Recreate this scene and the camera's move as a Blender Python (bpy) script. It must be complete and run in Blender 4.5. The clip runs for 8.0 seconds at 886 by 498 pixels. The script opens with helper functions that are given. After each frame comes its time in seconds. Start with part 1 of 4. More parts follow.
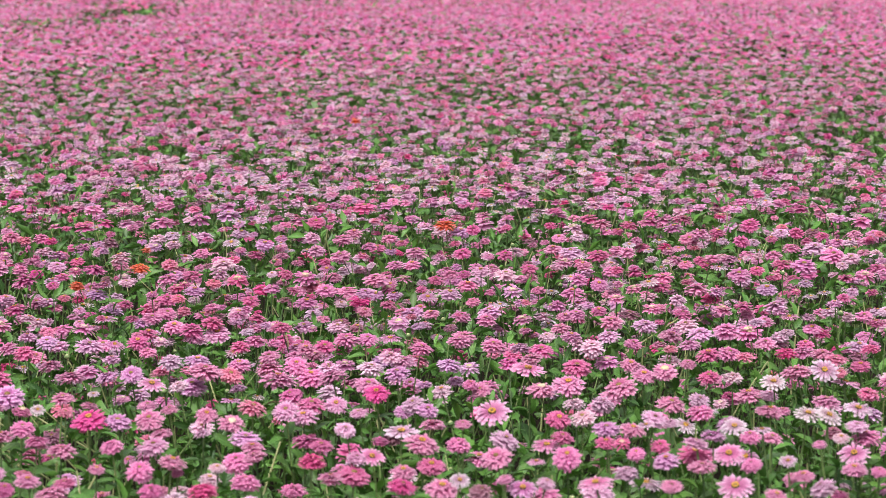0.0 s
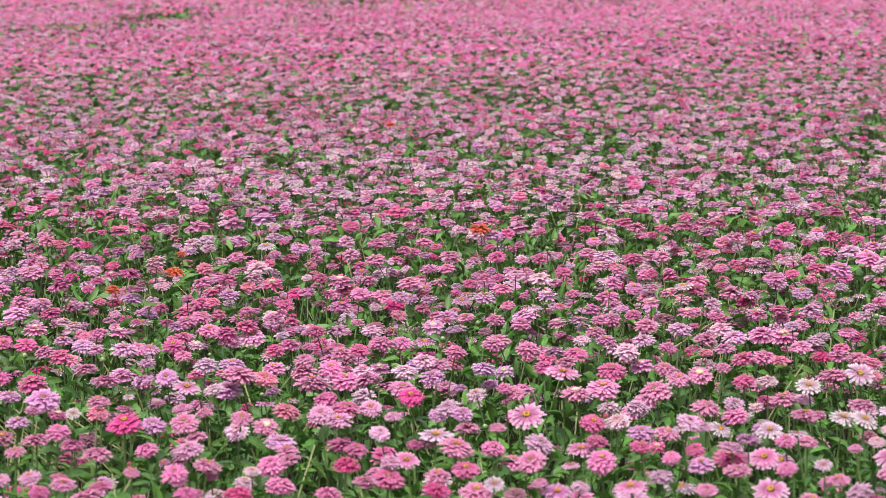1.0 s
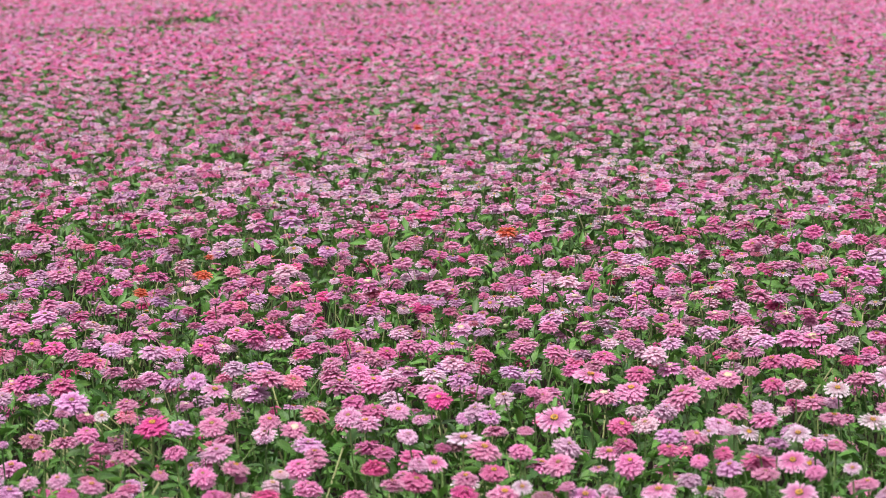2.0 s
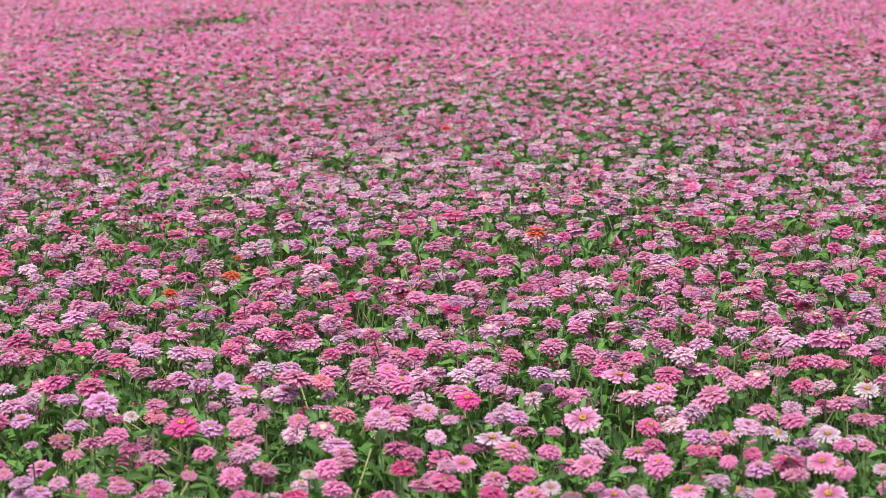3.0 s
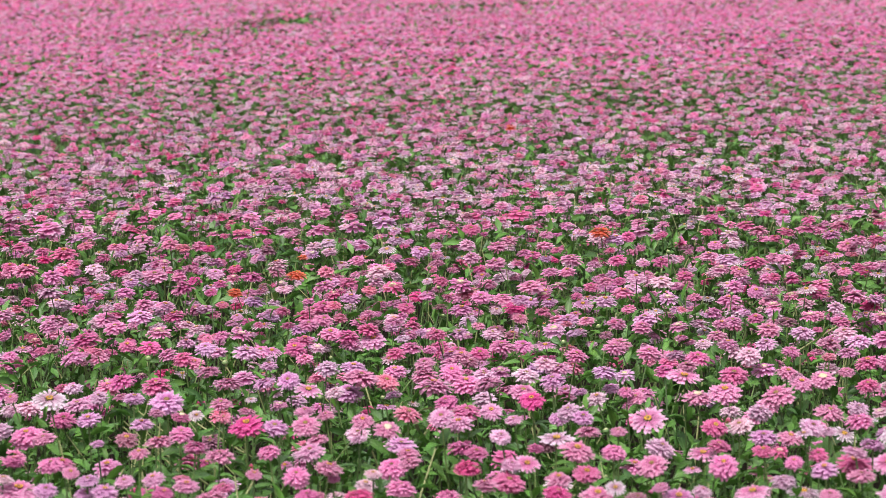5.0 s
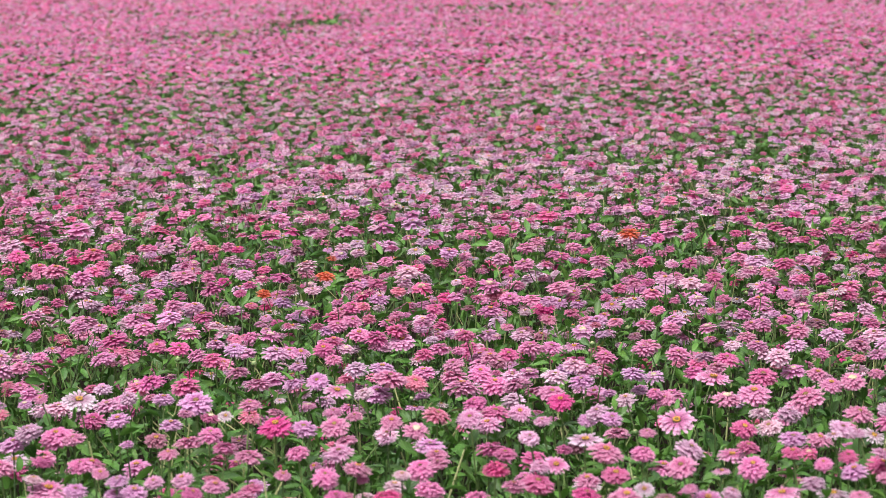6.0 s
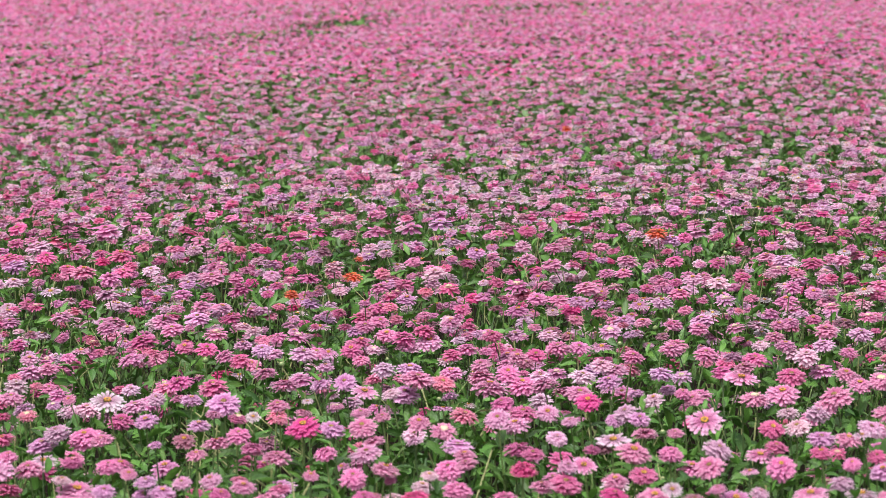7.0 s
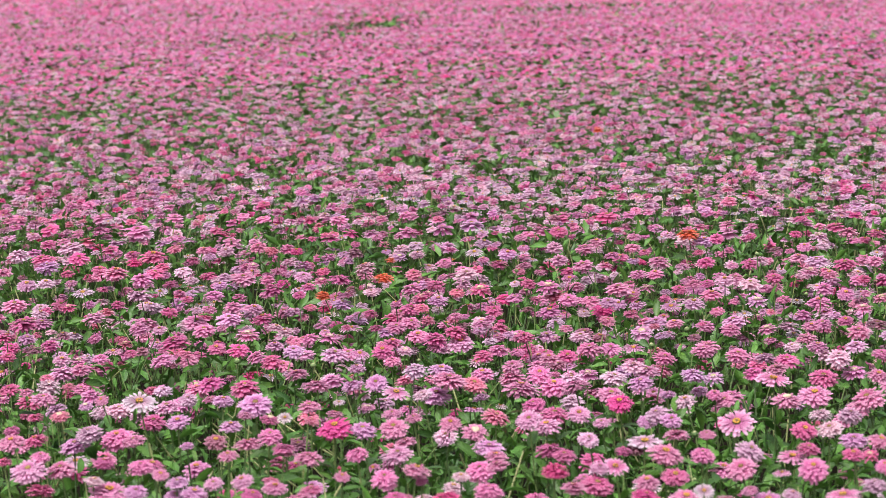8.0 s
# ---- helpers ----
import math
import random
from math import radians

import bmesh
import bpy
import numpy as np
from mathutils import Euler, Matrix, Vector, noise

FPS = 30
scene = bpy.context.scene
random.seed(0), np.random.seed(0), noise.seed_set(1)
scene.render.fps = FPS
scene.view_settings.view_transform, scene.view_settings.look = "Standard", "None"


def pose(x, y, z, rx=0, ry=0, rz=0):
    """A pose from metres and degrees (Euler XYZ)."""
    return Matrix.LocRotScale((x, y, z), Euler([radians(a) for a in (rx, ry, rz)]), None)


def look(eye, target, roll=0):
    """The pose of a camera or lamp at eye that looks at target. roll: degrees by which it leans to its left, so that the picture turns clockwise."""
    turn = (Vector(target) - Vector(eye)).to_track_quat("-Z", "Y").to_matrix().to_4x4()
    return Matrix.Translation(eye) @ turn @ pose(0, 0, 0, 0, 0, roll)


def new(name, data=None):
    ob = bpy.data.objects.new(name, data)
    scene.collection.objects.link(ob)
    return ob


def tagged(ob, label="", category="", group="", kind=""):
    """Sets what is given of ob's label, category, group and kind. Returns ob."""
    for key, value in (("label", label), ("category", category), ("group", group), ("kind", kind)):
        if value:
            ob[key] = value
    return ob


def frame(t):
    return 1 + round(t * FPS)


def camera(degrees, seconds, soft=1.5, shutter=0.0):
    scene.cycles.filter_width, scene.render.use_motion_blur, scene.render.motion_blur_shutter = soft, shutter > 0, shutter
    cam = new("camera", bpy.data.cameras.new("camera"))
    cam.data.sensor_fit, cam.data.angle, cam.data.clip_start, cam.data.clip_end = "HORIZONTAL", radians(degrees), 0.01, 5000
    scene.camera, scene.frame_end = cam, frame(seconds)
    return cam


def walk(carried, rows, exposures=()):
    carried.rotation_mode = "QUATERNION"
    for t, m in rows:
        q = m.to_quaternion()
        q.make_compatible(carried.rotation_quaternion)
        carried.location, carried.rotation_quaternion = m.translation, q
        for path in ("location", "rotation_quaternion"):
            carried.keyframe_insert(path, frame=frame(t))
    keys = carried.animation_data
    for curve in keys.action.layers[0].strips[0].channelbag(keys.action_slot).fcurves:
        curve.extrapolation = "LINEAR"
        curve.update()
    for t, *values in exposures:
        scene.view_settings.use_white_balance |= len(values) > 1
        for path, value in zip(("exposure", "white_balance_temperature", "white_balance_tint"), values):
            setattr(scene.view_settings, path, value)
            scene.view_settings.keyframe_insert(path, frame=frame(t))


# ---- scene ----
# ---- camera: a long lens on a tripod that pans slowly to its left ----
cam = camera(23.31, 8.0, soft=0.66)
cam.data.dof.use_dof = True
cam.data.dof.focus_distance = 6.2
cam.data.dof.aperture_fstop = 7.6
EYE, LEAN = 1.55, 0.55
# seconds, turn to the left, degrees below the horizon, roll
ROWS = [
    (0.0, 0.000, 8.250, 0.000),
    (0.5, 0.441, 8.208, -0.084),
    (1.0, 0.928, 8.160, -0.165),
    (1.5, 1.310, 8.094, -0.225),
    (3.0, 2.443, 8.059, -0.418),
    (3.5, 2.850, 8.055, -0.457),
    (4.0, 3.288, 8.062, -0.556),
    (4.5, 3.735, 8.061, -0.615),
    (6.0, 4.949, 8.006, -0.746),
    (6.5, 5.281, 8.006, -0.849),
    (7.0, 5.682, 7.982, -0.968),
    (7.5, 6.070, 7.954, -1.066),
    (8.0, 6.526, 7.938, -1.092),
]
EXPOSURE = 0.74
walk(cam, [(t, pose(0, 0, EYE, 0, LEAN, 0) @ pose(0, 0, 0, 0, 0, turn) @ pose(0, 0, 0, 90 - down) @ pose(0, 0, 0, 0, 0, roll)) for t, turn, down, roll in ROWS],
     [(0.0, EXPOSURE), (8.0, EXPOSURE)])

# ---- light: a bright, evenly overcast sky ----
SUN_HEIGHT, SUN_TURN = 68, 200
world = bpy.data.worlds.new("overcast_sky")
scene.world = world
world.use_nodes = True
wn, wl = world.node_tree.nodes, world.node_tree.links
sky = wn.new("ShaderNodeTexSky")
sky.sky_type, sky.sun_disc = "NISHITA", False
sky.sun_elevation, sky.sun_rotation = radians(SUN_HEIGHT), radians(SUN_TURN)
sky.air_density, sky.dust_density, sky.ozone_density = 1.0, 6.0, 1.0
grey = wn.new("ShaderNodeHueSaturation")
grey.inputs["Saturation"].default_value = 0.25
wl.new(sky.outputs[0], grey.inputs["Color"])
wl.new(grey.outputs[0], wn["Background"].inputs["Color"])
wn["Background"].inputs["Strength"].default_value = 0.13
sun_data = bpy.data.lights.new("sun", "SUN")
sun_data.energy, sun_data.angle, sun_data.color = 1.5, radians(25), (1.0, 0.98, 0.95)
sun = new("sun", sun_data)
a, e = radians(SUN_TURN), radians(SUN_HEIGHT)
sun.matrix_world = look((0, 0, 0), (-math.sin(a) * math.cos(e), -math.cos(a) * math.cos(e), -math.sin(e)))
sun.location = (0, 0, 30)


# ---- materials ----
def material(name):
    m = bpy.data.materials.new(name)
    m.use_nodes = True
    m.node_tree.nodes.clear()
    return m, m.node_tree.nodes, m.node_tree.links


def value_node(nodes, links, op, a, b=None, c=None):
    n = nodes.new("ShaderNodeMath")
    n.operation = op
    for i, v in enumerate((a, b, c)):
        if v is None:
            continue
        if isinstance(v, (int, float)):
            n.inputs[i].default_value = v
        else:
            links.new(v, n.inputs[i])
    return n.outputs[0]


def mix_colour(nodes, links, blend, factor, a, b):
    n = nodes.new("ShaderNodeMix")
    n.data_type, n.blend_type = "RGBA", blend
    for i, v in ((0, factor), (6, a), (7, b)):
        if isinstance(v, (int, float)):
            n.inputs[i].default_value = v
        elif isinstance(v, tuple):
            n.inputs[i].default_value = (*v, 1)
        else:
            links.new(v, n.inputs[i])
    return n.outputs[2]


def noise_node(nodes, links, scale, detail=3, rough=0.5):
    n = nodes.new("ShaderNodeTexNoise")
    n.inputs["Scale"].default_value, n.inputs["Detail"].default_value, n.inputs["Roughness"].default_value = scale, detail, rough
    g = nodes.new("ShaderNodeNewGeometry")
    links.new(g.outputs["Position"], n.inputs["Vector"])
    return n.outputs[0]


def soft_sheet(name, colour, nodes, links, m, through_share, roughness, bump=None, sheen=0.0, gloss=0.25):
    """A thin living sheet: a rough coat that also lets some light through."""
    p = nodes.new("ShaderNodeBsdfPrincipled")
    p.inputs["Roughness"].default_value = roughness
    p.inputs["Specular IOR Level"].default_value = gloss
    p.inputs["Sheen Weight"].default_value = sheen
    links.new(colour, p.inputs["Base Color"])
    tr = nodes.new("ShaderNodeBsdfTranslucent")
    links.new(colour, tr.inputs["Color"])
    if bump is not None:
        b = nodes.new("ShaderNodeBump")
        b.inputs["Strength"].default_value, b.inputs["Distance"].default_value = 0.55, 0.0012
        links.new(bump, b.inputs["Height"])
        links.new(b.outputs[0], p.inputs["Normal"])
    mix = nodes.new("ShaderNodeMixShader")
    mix.inputs[0].default_value = through_share
    links.new(p.outputs[0], mix.inputs[1])
    links.new(tr.outputs[0], mix.inputs[2])
    out = nodes.new("ShaderNodeOutputMaterial")
    links.new(mix.outputs[0], out.inputs[0])
    return m


def petal_material():
    """Each bloom's own pigment, paler at the petal's tip, fuller at its foot and darkened there for the shaded slits
    between rings, with fine lengthwise veins.
    """
    m, n, l = material("petal")
    pig = n.new("ShaderNodeAttribute")
    pig.attribute_name = "pigment"
    shape = n.new("ShaderNodeAttribute")
    shape.attribute_name = "shape"
    xyz = n.new("ShaderNodeSeparateXYZ")
    l.new(shape.outputs["Vector"], xyz.inputs[0])
    tip = n.new("ShaderNodeMapRange")
    tip.interpolation_type = "SMOOTHSTEP"
    for i, v in enumerate((0.55, 0.98, 0.0, 1.0)):
        tip.inputs[1 + i].default_value = v
    l.new(xyz.outputs[1], tip.inputs[0])
    # light pigments bleach most at the rim of the petal
    rgb = n.new("ShaderNodeSeparateColor")
    l.new(pig.outputs["Color"], rgb.inputs[0])
    bleach = value_node(n, l, "MULTIPLY", tip.outputs[0], value_node(n, l, "MULTIPLY_ADD", rgb.outputs[1], 1.1, 0.05))
    # fuller pigment at the foot, plus painted shade for the slits between petals
    foot = n.new("ShaderNodeMapRange")
    for i, v in enumerate((0.15, 0.80, 0.76, 0.0)):
        foot.inputs[1 + i].default_value = v
    l.new(xyz.outputs[1], foot.inputs[0])
    deep = mix_colour(n, l, "MULTIPLY", foot.outputs[0], pig.outputs["Color"], (0.66, 0.34, 0.48))
    pale = mix_colour(n, l, "MIX", bleach, deep, (0.90, 0.74, 0.84))
    veins = value_node(n, l, "SINE", value_node(n, l, "MULTIPLY", xyz.outputs[0], 14.0))
    veined = mix_colour(n, l, "MULTIPLY", value_node(n, l, "MULTIPLY_ADD", veins, 0.06, 0.08), pale, (0.80, 0.45, 0.62))
    rnd = n.new("ShaderNodeObjectInfo")
    blotch = noise_node(n, l, 160, 2)
    val = value_node(n, l, "MULTIPLY_ADD", blotch, 0.30, 0.85)
    val2 = value_node(n, l, "MULTIPLY", val, value_node(n, l, "MULTIPLY_ADD", rnd.outputs["Random"], 0.10, 0.95))
    hsv = n.new("ShaderNodeHueSaturation")
    l.new(veined, hsv.inputs["Color"])
    l.new(val2, hsv.inputs["Value"])
    return soft_sheet("petal", hsv.outputs[0], n, l, m, 0.22, 0.55, veins, 0.1)


def leaf_material(name, dark, light, warm):
    m, n, l = material(name)
    island = n.new("ShaderNodeNewGeometry")
    obj = n.new("ShaderNodeObjectInfo")
    shape = n.new("ShaderNodeAttribute")
    shape.attribute_name = "shape"
    xyz = n.new("ShaderNodeSeparateXYZ")
    l.new(shape.outputs["Vector"], xyz.inputs[0])
    pick = value_node(n, l, "FRACT", value_node(n, l, "ADD", island.outputs["Random Per Island"], obj.outputs["Random"]))
    base = mix_colour(n, l, "MIX", pick, dark, light)
    patch = noise_node(n, l, 9, 3)
    warmed = mix_colour(n, l, "MIX", value_node(n, l, "MULTIPLY", value_node(n, l, "POWER", patch, 3.0), 1.3), base, warm)
    rib = value_node(n, l, "SUBTRACT", 1.0, value_node(n, l, "MULTIPLY", value_node(n, l, "ABSOLUTE", xyz.outputs[0]), 6.0))
    ribbed = mix_colour(n, l, "MIX", value_node(n, l, "MULTIPLY", value_node(n, l, "MAXIMUM", rib, 0.0), 0.3), warmed, (0.14, 0.30, 0.07))
    grain = noise_node(n, l, 300, 2)
    ribs = value_node(n, l, "SINE", value_node(n, l, "MULTIPLY_ADD", value_node(n, l, "ABSOLUTE", xyz.outputs[0]), -9.0, value_node(n, l, "MULTIPLY", xyz.outputs[1], 38.0)))
    height = value_node(n, l, "MULTIPLY_ADD", ribs, 0.4, grain)
    return soft_sheet(name, ribbed, n, l, m, 0.20, 0.40, height, gloss=0.5)


def plain_plant(name, colour, other, scale, roughness=0.6):
    m, n, l = material(name)
    obj = n.new("ShaderNodeObjectInfo")
    island = n.new("ShaderNodeNewGeometry")
    pick = value_node(n, l, "FRACT", value_node(n, l, "ADD", island.outputs["Random Per Island"], obj.outputs["Random"]))
    f = value_node(n, l, "MULTIPLY_ADD", noise_node(n, l, scale, 3), 0.6, value_node(n, l, "MULTIPLY_ADD", pick, 0.8, -0.25))
    clamp = n.new("ShaderNodeClamp")
    l.new(f, clamp.inputs[0])
    c = mix_colour(n, l, "MIX", clamp.outputs[0], colour, other)
    p = n.new("ShaderNodeBsdfPrincipled")
    p.inputs["Roughness"].default_value = roughness
    l.new(c, p.inputs["Base Color"])
    out = n.new("ShaderNodeOutputMaterial")
    l.new(p.outputs[0], out.inputs[0])
    return m


def soil_material():
    m, n, l = material("dark_soil")
    coarse, fine = noise_node(n, l, 1.7, 5), noise_node(n, l, 55, 6, 0.7)
    c = mix_colour(n, l, "MIX", coarse, (0.018, 0.014, 0.010), (0.042, 0.031, 0.021))
    c2 = mix_colour(n, l, "MULTIPLY", 0.6, c, fine)
    p = n.new("ShaderNodeBsdfPrincipled")
    p.inputs["Roughness"].default_value = 0.95
    p.inputs["Specular IOR Level"].default_value = 0.08
    l.new(c2, p.inputs["Base Color"])
    b = n.new("ShaderNodeBump")
    b.inputs["Strength"].default_value, b.inputs["Distance"].default_value = 0.8, 0.02
    l.new(fine, b.inputs["Height"])
    l.new(b.outputs[0], p.inputs["Normal"])
    out = n.new("ShaderNodeOutputMaterial")
    l.new(p.outputs[0], out.inputs[0])
    return m


def far_crop_material():
    m, n, l = material("far_crop")
    v = n.new("ShaderNodeTexVoronoi")
    v.inputs["Scale"].default_value = 9.0
    g = n.new("ShaderNodeNewGeometry")
    l.new(g.outputs["Position"], v.inputs["Vector"])
    spot = n.new("ShaderNodeMapRange")
    for i, x in enumerate((0.30, 0.40, 1.0, 0.0)):
        spot.inputs[1 + i].default_value = x
    l.new(v.outputs["Distance"], spot.inputs[0])
    green = mix_colour(n, l, "MIX", noise_node(n, l, 4, 4), (0.016, 0.050, 0.012), (0.055, 0.125, 0.030))
    pink = mix_colour(n, l, "MIX", noise_node(n, l, 7, 2), (0.48, 0.12, 0.26), (0.60, 0.23, 0.38))
    c = mix_colour(n, l, "MIX", spot.outputs[0], green, pink)
    p = n.new("ShaderNodeBsdfPrincipled")
    p.inputs["Roughness"].default_value = 0.8
    l.new(c, p.inputs["Base Color"])
    b = n.new("ShaderNodeBump")
    b.inputs["Strength"].default_value, b.inputs["Distance"].default_value = 1.0, 0.05
    l.new(spot.outputs[0], b.inputs["Height"])
    l.new(b.outputs[0], p.inputs["Normal"])
    out = n.new("ShaderNodeOutputMaterial")
    l.new(p.outputs[0], out.inputs[0])
    return m


PETAL = petal_material()
LEAF = leaf_material("leaf_green", (0.009, 0.044, 0.009), (0.092, 0.245, 0.038), (0.19, 0.34, 0.055))
STEM = plain_plant("stem_green", (0.035, 0.075, 0.02), (0.20, 0.29, 0.09), 25)
STALK = plain_plant("stalk_straw", (0.30, 0.34, 0.13), (0.48, 0.47, 0.24), 30)
CALYX = plain_plant("calyx_green", (0.08, 0.15, 0.04), (0.16, 0.22, 0.08), 60)
DISC = plain_plant("disc_brown", (0.12, 0.05, 0.03), (0.28, 0.20, 0.05), 90, 0.8)
FLORET = plain_plant("floret_yellow", (0.55, 0.26, 0.025), (0.70, 0.42, 0.06), 90)
BUD = plain_plant("bud_green", (0.30, 0.36, 0.15), (0.46, 0.46, 0.24), 60)
YOUNG = plain_plant("young_middle", (0.46, 0.42, 0.24), (0.62, 0.46, 0.36), 70, 0.8)
SOIL = soil_material()
FAR_CROP = far_crop_material()

# base colours of the blooms
PIGMENTS = {
    "pink": (0.75, 0.208, 0.455), "rose": (0.72, 0.112, 0.34), "hot": (0.79, 0.05, 0.30), "lilac": (0.68, 0.29, 0.56),
    "white": (0.70, 0.55, 0.66), "pale": (0.77, 0.42, 0.61), "coral": (0.79, 0.17, 0.34), "orange": (0.88, 0.11, 0.012),
    "dusky": (0.38, 0.12, 0.21), "single": (0.76, 0.30, 0.53),
}
WORDS = {
    "pink": "medium pink", "rose": "deep rose-pink", "hot": "bright hot pink", "lilac": "lilac-pink", "white": "white and blush",
    "pale": "pale pink", "coral": "coral pink", "orange": "vivid orange", "dusky": "faded maroon", "single": "light pink",
}
OPEN_FACED = ("white", "single")


# ---- building tools ----
def mesh_from(name, V, F, mats, mat_index=None, shape=None, pigment=None):
    """One mesh from arrays of points and triangles, smooth, with its petal or leaf coordinates and its pigments."""
    me = bpy.data.meshes.new(name)
    V, F = np.asarray(V, np.float32), np.asarray(F, np.int32)
    me.vertices.add(len(V))
    me.vertices.foreach_set("co", V.ravel())
    me.loops.add(F.size)
    me.loops.foreach_set("vertex_index", F.ravel())
    me.polygons.add(len(F))
    me.polygons.foreach_set("loop_start", np.arange(0, F.size, 3, dtype=np.int32))
    me.polygons.foreach_set("use_smooth", np.ones(len(F), bool))
    for mat in mats:
        me.materials.append(mat)
    if mat_index is not None:
        me.polygons.foreach_set("material_index", np.asarray(mat_index, np.int32))
    if shape is not None:
        me.attributes.new("shape", "FLOAT_VECTOR", "POINT").data.foreach_set("vector", np.asarray(shape, np.float32).ravel())
    if pigment is not None:
        rgba = np.c_[pigment, np.ones(len(V))].astype(np.float32)
        me.attributes.new("pigment", "FLOAT_COLOR", "POINT").data.foreach_set("color", rgba.ravel())
    me.update(calc_edges=True)
    me.validate()
    return me


def joined(pieces):
    """Points, triangles, coordinates and material numbers of several pieces, as one."""
    V, F, S, M, base = [], [], [], [], 0
    for v, f, s, m in pieces:
        V.append(v), F.append(f + base), S.append(s), M.append(np.full(len(f), m))
        base += len(v)
    return np.vstack(V), np.vstack(F), np.vstack(S), np.concatenate(M)


def grid_faces(rows, cols):
    i = np.arange(rows * cols).reshape(rows, cols)
    a, b, c, d = i[:-1, :-1].ravel(), i[:-1, 1:].ravel(), i[1:, 1:].ravel(), i[1:, :-1].ravel()
    return np.vstack([np.c_[a, b, c], np.c_[a, c, d]])


PROFILE = ([0.0, 0.25, 0.6, 0.82, 0.94, 1.0], [0.30, 0.52, 0.88, 1.0, 0.94, 0.70])


def petal_row(rng, radius, length, count, width, rise, height, curl, along, across, cup=0.35, ragged=1.0, start=None):
    """A ring of petals that start near the middle, rise (degrees) or droop, and curl down at their tips."""
    pieces, faces = [], grid_faces(len(along), len(across))
    s, u = np.meshgrid(along, across, indexing="ij")
    s, u = s.ravel(), u.ravel()
    loose = 0.22 * ragged if start is None else 0.0
    start = rng.random() * 6.28 if start is None else start
    for k in range(count):
        ang = start + 6.2832 * (k + loose * rng.uniform(-1, 1)) / count
        L = length * (1 + ragged * rng.uniform(-0.12, 0.10))
        e = math.radians(rise + ragged * rng.uniform(-8, 8))
        hw = 0.5 * width * np.interp(s, *PROFILE) * (1 + ragged * rng.uniform(-0.12, 0.12))
        c = curl * (1 + ragged * rng.uniform(-0.4, 0.5))
        r = radius + L * (s - 0.10 * s ** 4 * u * u) * math.cos(e)
        z = height + L * s * math.sin(e) - c * L * s ** 3 - cup * hw * u * u + ragged * rng.uniform(-0.03, 0.03) * length
        t = u * hw
        tw = ragged * rng.uniform(-0.25, 0.25)
        z = z + tw * t * s
        v = np.c_[r * math.cos(ang) - t * math.sin(ang), r * math.sin(ang) + t * math.cos(ang), z]
        pieces.append((v, faces, np.c_[u, s, np.full(len(u), k / count)], 0))
    return joined(pieces)


AT = (0.0, 0.25, 0.5, 0.75, 1.0)


def ring_sizes(style, per_row, rows):
    """The rings of a bloom of radius 1: flat-topped double, high ball, or open-faced with a single or double ring."""
    made = []
    for k in range(rows):
        t = k / max(rows - 1, 1)
        if style != "open" and rows < 5:
            t = 0.15 + 0.85 * t
        if style == "open":
            length, rise, height, curl = 0.80 - 0.14 * t, -2 + 14 * t, 0.02 + 0.07 * t, 0.12
            count, rad, wide = per_row, 0.22, 0.76
        elif style == "ball":
            length, rise, height, curl = np.interp(t, AT, (0.66, 0.86, 0.80, 0.64, 0.44)), np.interp(t, AT, (-46, -22, 2, 26, 50)), -0.04 + 0.22 * t, 0.08
            count, rad, wide = round(per_row * (1 - 0.42 * t)), 0.14 - 0.08 * t, 1.02
        else:
            length, rise, height, curl = np.interp(t, AT, (0.74, 0.90, 0.80, 0.64, 0.46)), np.interp(t, AT, (-30, -10, 6, 20, 38)), -0.04 + 0.18 * t, 0.08
            count, rad, wide = round(per_row * (1 - 0.42 * t)), 0.10, 0.98
        # rising petals bend over, so that their tips lie flat
        curl += 0.42 * max(0.0, math.sin(math.radians(rise)))
        width = wide * 6.2832 * (rad + 0.72 * length) / count
        made.append((rad, length, count, width, rise, height, curl))
    return made


def bloom_rows(rng, style, along, across, per_row, rows):
    return [petal_row(rng, *ring, along, across, ragged=1.0 if style == "open" else 1.12) for ring in ring_sizes(style, per_row, rows)]


def dome(rng, radius, height, low, sides, rings, rough=0.0, mat=0):
    V, S = [], []
    for i in range(rings + 1):
        a = 1.5708 * i / rings
        for j in range(sides):
            q = 6.2832 * (j + 0.5 * (i % 2)) / sides
            r = radius * math.cos(a) * (1 + rough * rng.uniform(-1, 1)) + 1e-4 * radius
            V.append((r * math.cos(q), r * math.sin(q), low + height * math.sin(a) * (1 + rough * rng.uniform(-0.6, 0.6))))
            S.append((0, i / rings, 0))
    F = []
    for i in range(rings):
        for j in range(sides):
            a, b = i * sides + j, i * sides + (j + 1) % sides
            F += [(a, b, b + sides), (a, b + sides, a + sides)]
    return np.array(V), np.array(F), np.array(S, float), mat


def florets(rng, ring, size, count, low, mat=0):
    """Small pointed stars of the yellow inner ring."""
    pieces = []
    for k in range(count):
        q = 6.2832 * (k + rng.uniform(-0.3, 0.3)) / count
        c = np.array((ring * math.cos(q), ring * math.sin(q), low + size * rng.uniform(0.2, 0.6)))
        v = [c + (0, 0, -size * 1.2)]
        for j in range(5):
            w = q + 6.2832 * j / 5
            v.append(c + (size * math.cos(w), size * math.sin(w), size * rng.uniform(0.2, 0.7)))
        f = [(0, 1 + (j + 1) % 5, 1 + j) for j in range(5)]
        pieces.append((np.array(v), np.array(f), np.tile((0.0, 0.5, 0.0), (6, 1)), mat))
    V, F, S, _ = joined(pieces)
    return V, F, S, mat


